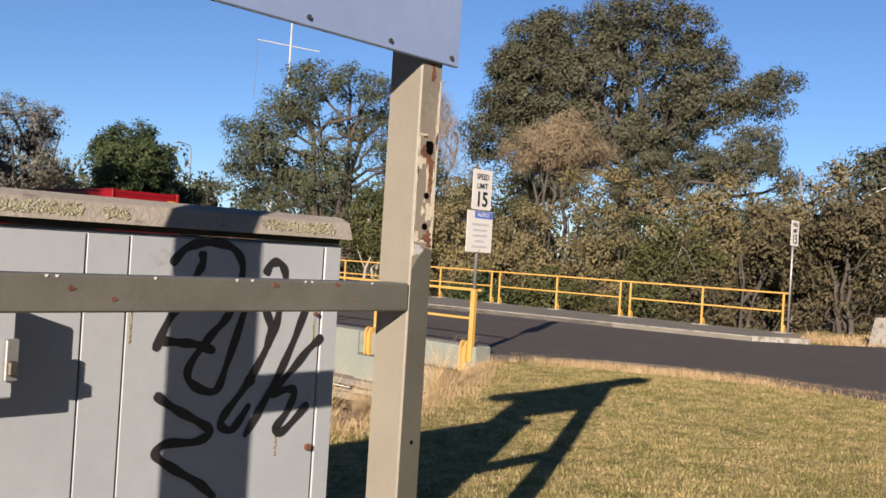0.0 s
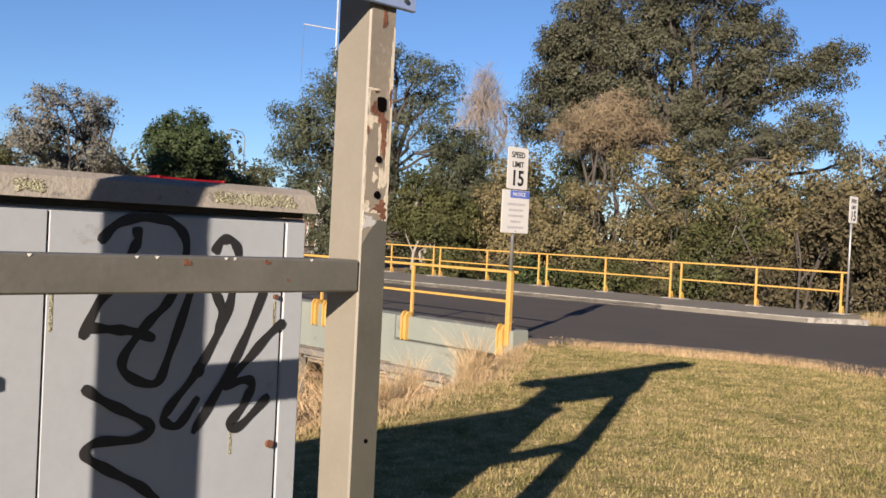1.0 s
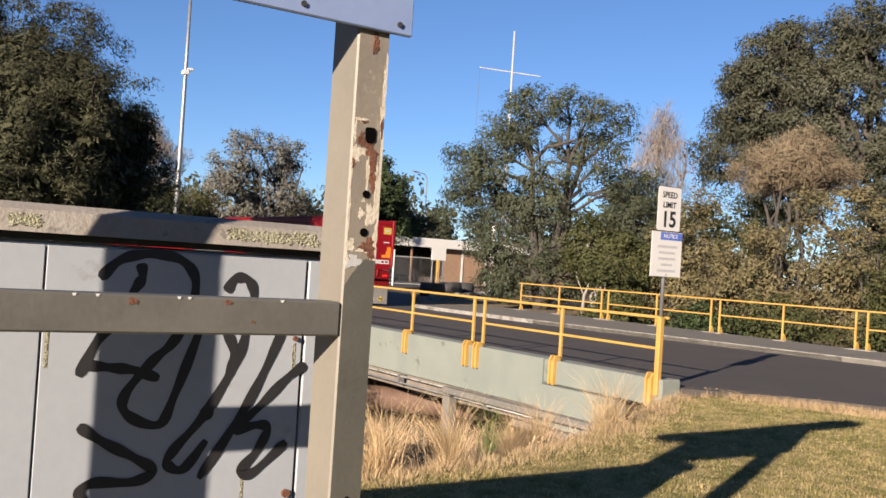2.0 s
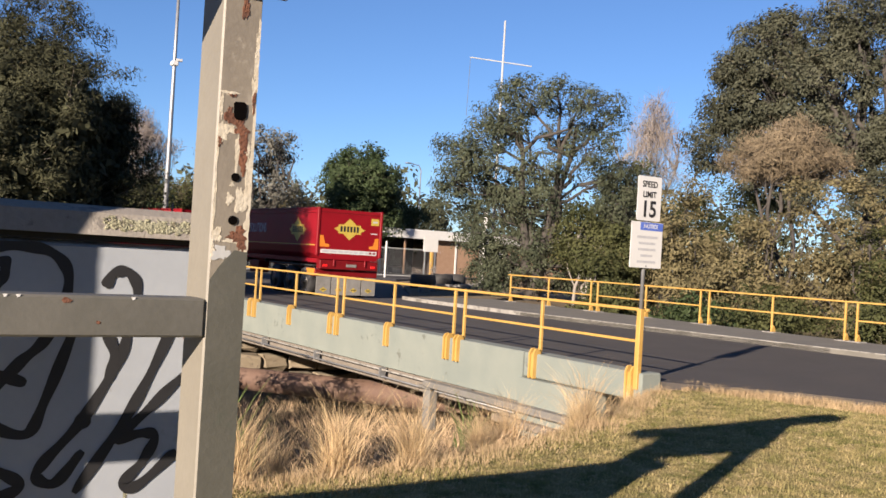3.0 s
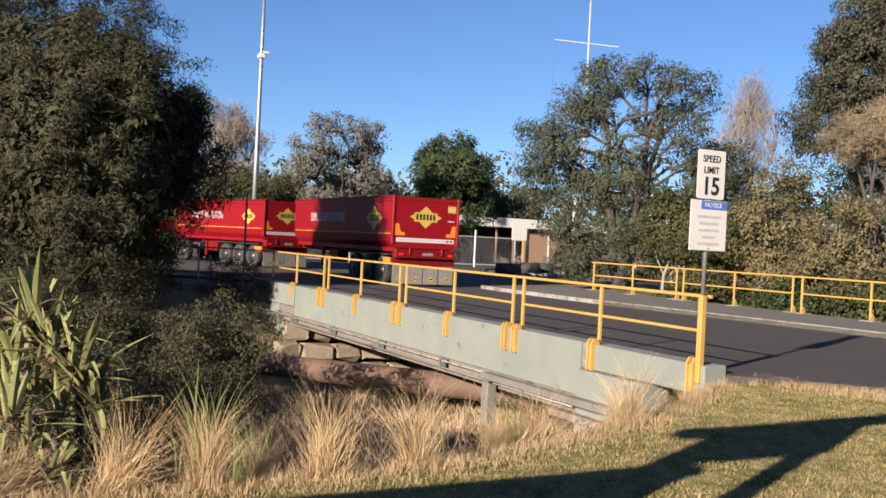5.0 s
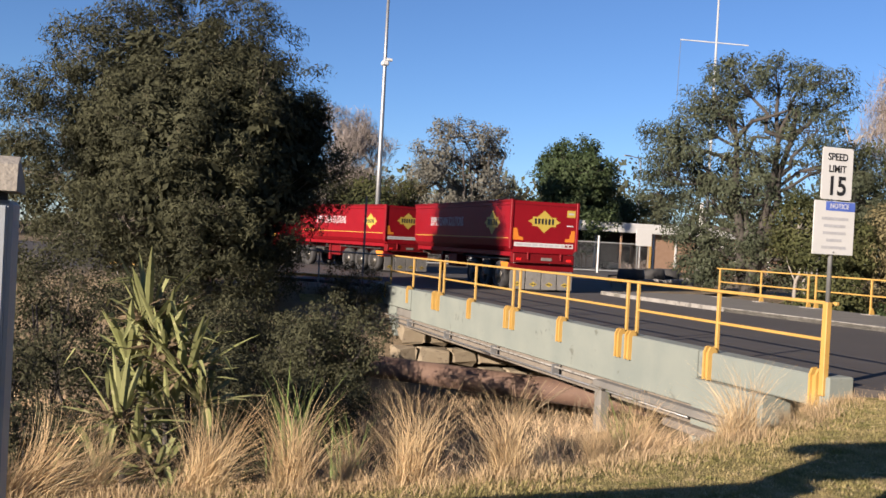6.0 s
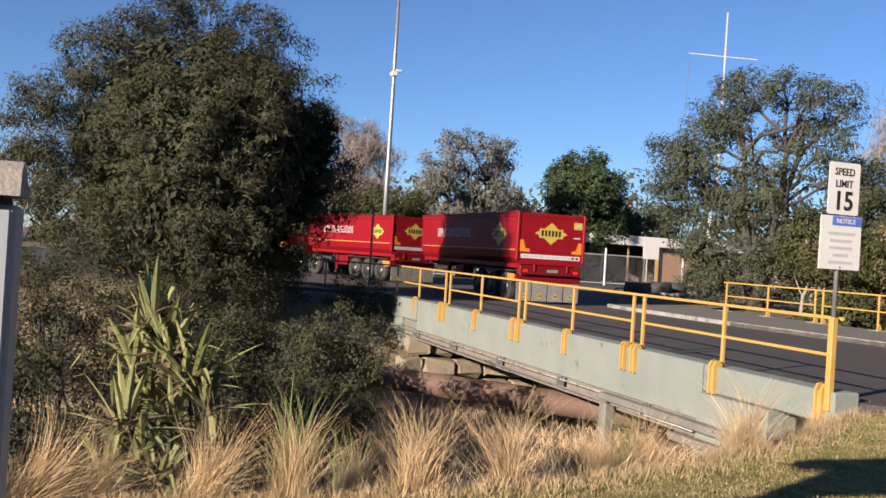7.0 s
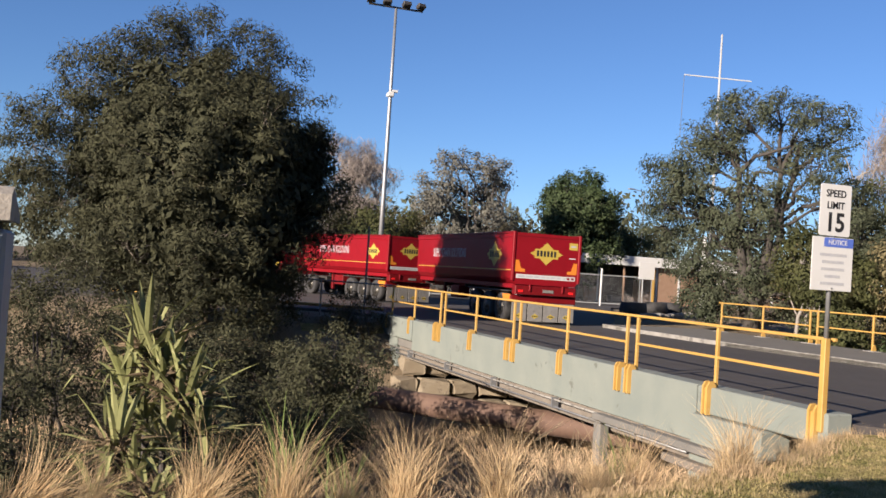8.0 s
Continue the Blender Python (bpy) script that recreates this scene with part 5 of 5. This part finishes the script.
lm.polygons.foreach_set("loop_start", np.arange(0, 3 * k, 3, dtype=np.int32))
lm.update(calc_edges=True)
lm.materials.append(M["blade"])
tagged(part("lawn_grass", lm, None), "short dry winter lawn grass", "grass", kind="stuff")


def rosette(n, size, seed, width):
    """Broad sword leaves from one crown; many are folded over near the tip."""
    r = np.random.default_rng(seed)
    m = Mesh()
    for q in range(n):
        a, ln = q * 2.4 + r.normal(0, 0.25), size * r.uniform(0.6, 1.08)
        t = abs(r.normal(0.1, 0.5)) + 0.75 * (q % 3 == 0) + 0.9 * (q % 5 == 1)
        out = Vector((math.cos(a), math.sin(a), 0))
        side = Vector((-math.sin(a), math.cos(a), 0))
        p = out * 0.05 + Vector((0, 0, -0.15))
        kink = int(r.integers(3, 6)) if r.uniform() < 0.55 else 99
        w0 = width * r.uniform(0.75, 1.25)
        vs = []
        for k in range(8):
            f = k / 7
            ww = w0 * (0.55 + 1.1 * f - 1.6 * f ** 3 if f < 0.98 else 0.05) * 0.75
            d = out * math.sin(t) + Vector((0, 0, 1)) * math.cos(t)
            up = d.cross(side)
            vs += [p - side * ww, p - up * ww * 0.35, p + side * ww]
            p = p + d * (ln / 7)
            t += 0.06 + (r.uniform(0.9, 1.6) if k == kink else 0)
        fs = []
        for k in range(7):
            b = 3 * k
            fs += [(b, b + 1, b + 4, b + 3), (b + 1, b + 2, b + 5, b + 4)]
        m.add(vs, fs)
    return m


def flax(at, size, n, seed, label, foot, material="flax"):
    e = thing("flax_plant", label, "plant", at)
    leaves = Mesh()
    for k, (dx, dy, dz, f) in enumerate(((0, 0, 0, 1.0), (0.2, -0.12, -0.28, 0.85), (-0.2, -0.05, -0.42, 0.8))):
        fan = rosette(int(n * (0.5, 0.4, 0.35)[k]), size * f, seed + 7 * k, 0.066 * (0.6 + 0.4 * size))
        leaves.add([v + Vector((dx, dy, dz)) for v in [Vector(p) for p in fan.v]], fan.f)
    part("leaves", leaves, M[material], e)
    part("dead_leaves", blades(90, 0.6 * size, 1.7, 0.035, seed + 50, 0.09, 4, 2.2), M["deadleaf"], e, "brown withered hanging leaves")
    part("crown_base", Mesh().tube([(0.1, 0.05, foot - at[2]), (0.06, 0, 0.5 * (foot - at[2])), (0, 0, 0.02)], [0.045, 0.04, 0.035], 9), M["bark"], e)
    return e


flax((-8.15, 2.5, 0.45), 1.08, 60, 401, "tall pale green sword-leaved flax by the creek", -2.3)
flax((-8.45, 1.5, -0.55), 0.92, 46, 402, "sword-leaved flax with pale streaked leaves", -2.2)
flax((-7.7, 2.0, -0.1), 0.95, 56, 403, "sword-leaved flax with bent broad leaves", -2.3)
flax((-8.1, 0.95, -1.0), 0.75, 30, 407, "low sword-leaved flax with bent pale leaves", -1.9)
flax((-7.95, 2.2, 0.15), 0.85, 36, 406, "sword-leaved flax among dark shrubs", -2.3)
reed = solo("reed_clump", blades(46, 0.85, 0.2, 0.026, 404, 0.08, 4, 0.8), M["reed"], "clump of green strap-leaved reeds in the creek", "reeds", "", "creek reeds")
reed.matrix_basis = pose(-7.25, -2.2, -0.3)
copy_thing(reed, pose(-6.35, -0.6, -0.95, 0, 0, 130))
copy_thing(reed, pose(-2.3, 1.0, -1.05, 0, 0, 60))
# shrubs of the bank
for k, (x, y, h, w_, lf, cnt) in enumerate([(-5.2, 6.4, 2.3, 1.0, "leaf_dark", 150), (-3.6, 12.0, 2.1, 1.2, "leaf_olive", 150), (-9.6, 3.2, 1.9, 1.1, "leaf_dark", 190), (-8.0, 1.7, 1.35, 0.75, "leaf_dark", 130), (-7.5, 0.4, 1.0, 0.6, "leaf_dark", 110), (-9.2, 0.6, 1.2, 0.8, "leaf_dark", 110), (-7.0, 5.2, 2.6, 1.7, "leaf_dark", 220), (-9.4, 8.5, 4.2, 2.0, "leaf_dark", 240), (-11.8, 10.0, 4.0, 2.4, "leaf_dark", 240), (-8.0, 11.5, 4.0, 2.2, "leaf_dark", 240), (-5.2, 9.8, 3.2, 1.6, "leaf_dark", 220), (-4.5, 8.2, 3.3, 1.0, "leaf_dark", 230), (-8.6, 5.5, 2.2, 1.5, "leaf_dark", 170), (-6.4, 8.0, 2.0, 1.6, "leaf_dark", 190), (-10.5, 6.0, 2.6, 1.6, "leaf_dark", 170), (-11.8, 4.4, 1.4, 1.2, "leaf_brown", 140), (-1.2, 19.0, 1.7, 1.0, "leaf_brown", 90), (-4.2, 17.2, 2.2, 1.2, "leaf_dark", 130), (-5.4, 15.0, 2.6, 1.4, "leaf_dark", 140), (-3.2, 15.5, 1.9, 1.3, "leaf_dark", 120)]):
    z = height(x, y)
    tree("bank_shrub", {"leaf_dark": "dark dense shrub on the creek bank", "leaf_olive": "olive shrub against the bridge end", "leaf_brown": "brown dry shrub on the creek bank"}[lf], (x, y, z), blobs_in(0, 0, h * 0.5, w_, w_, h * 0.5, 9, 500 + k, (0.35, 0.55)), int(cnt * 1.1), 52, 0.074, lf, "bark", 0.05, 0.1, 0.16, 0.2, 0.4, 520 + k, 4, "shrub", 0.5)
# tangled dry growth in the creek bed, uncountable
tg = Mesh()
r = np.random.default_rng(55)
for k in range(6500):
    x, y = r.uniform(-12, 3), -2.5 + 15.5 * r.uniform(0, 1) ** 1.25
    if y < edge(x) + 0.25 or (x > -0.3 and y < 3):
        continue
    z = height(x, y)
    p = Vector((x, y, z - 0.05))
    for q in range(4):
        a, b = r.uniform(0, 6.28), r.uniform(0.2, 1.2)
        h = r.uniform(0.2, 0.55) if y > edge(x) + 2.2 else r.uniform(0.1, 0.42 if x < -3.2 else 0.2)
        tip = p + Vector((math.cos(a) * b * h, math.sin(a) * b * h, h))
        mid = p.lerp(tip, 0.5) + Vector((0, 0, 0.12 * h))
        s = Vector((-math.sin(a + 1), math.cos(a + 1), 0)) * (0.005 if y > edge(x) + 2.2 else 0.0026)
        tg.add([p - s, p + s, mid + s, mid - s, tip], [(0, 1, 2, 3), (3, 2, 4)])
solo("creek_undergrowth", tg, M["brush"], "tangled dry stalks over the creek bed", "undergrowth", "stuff")
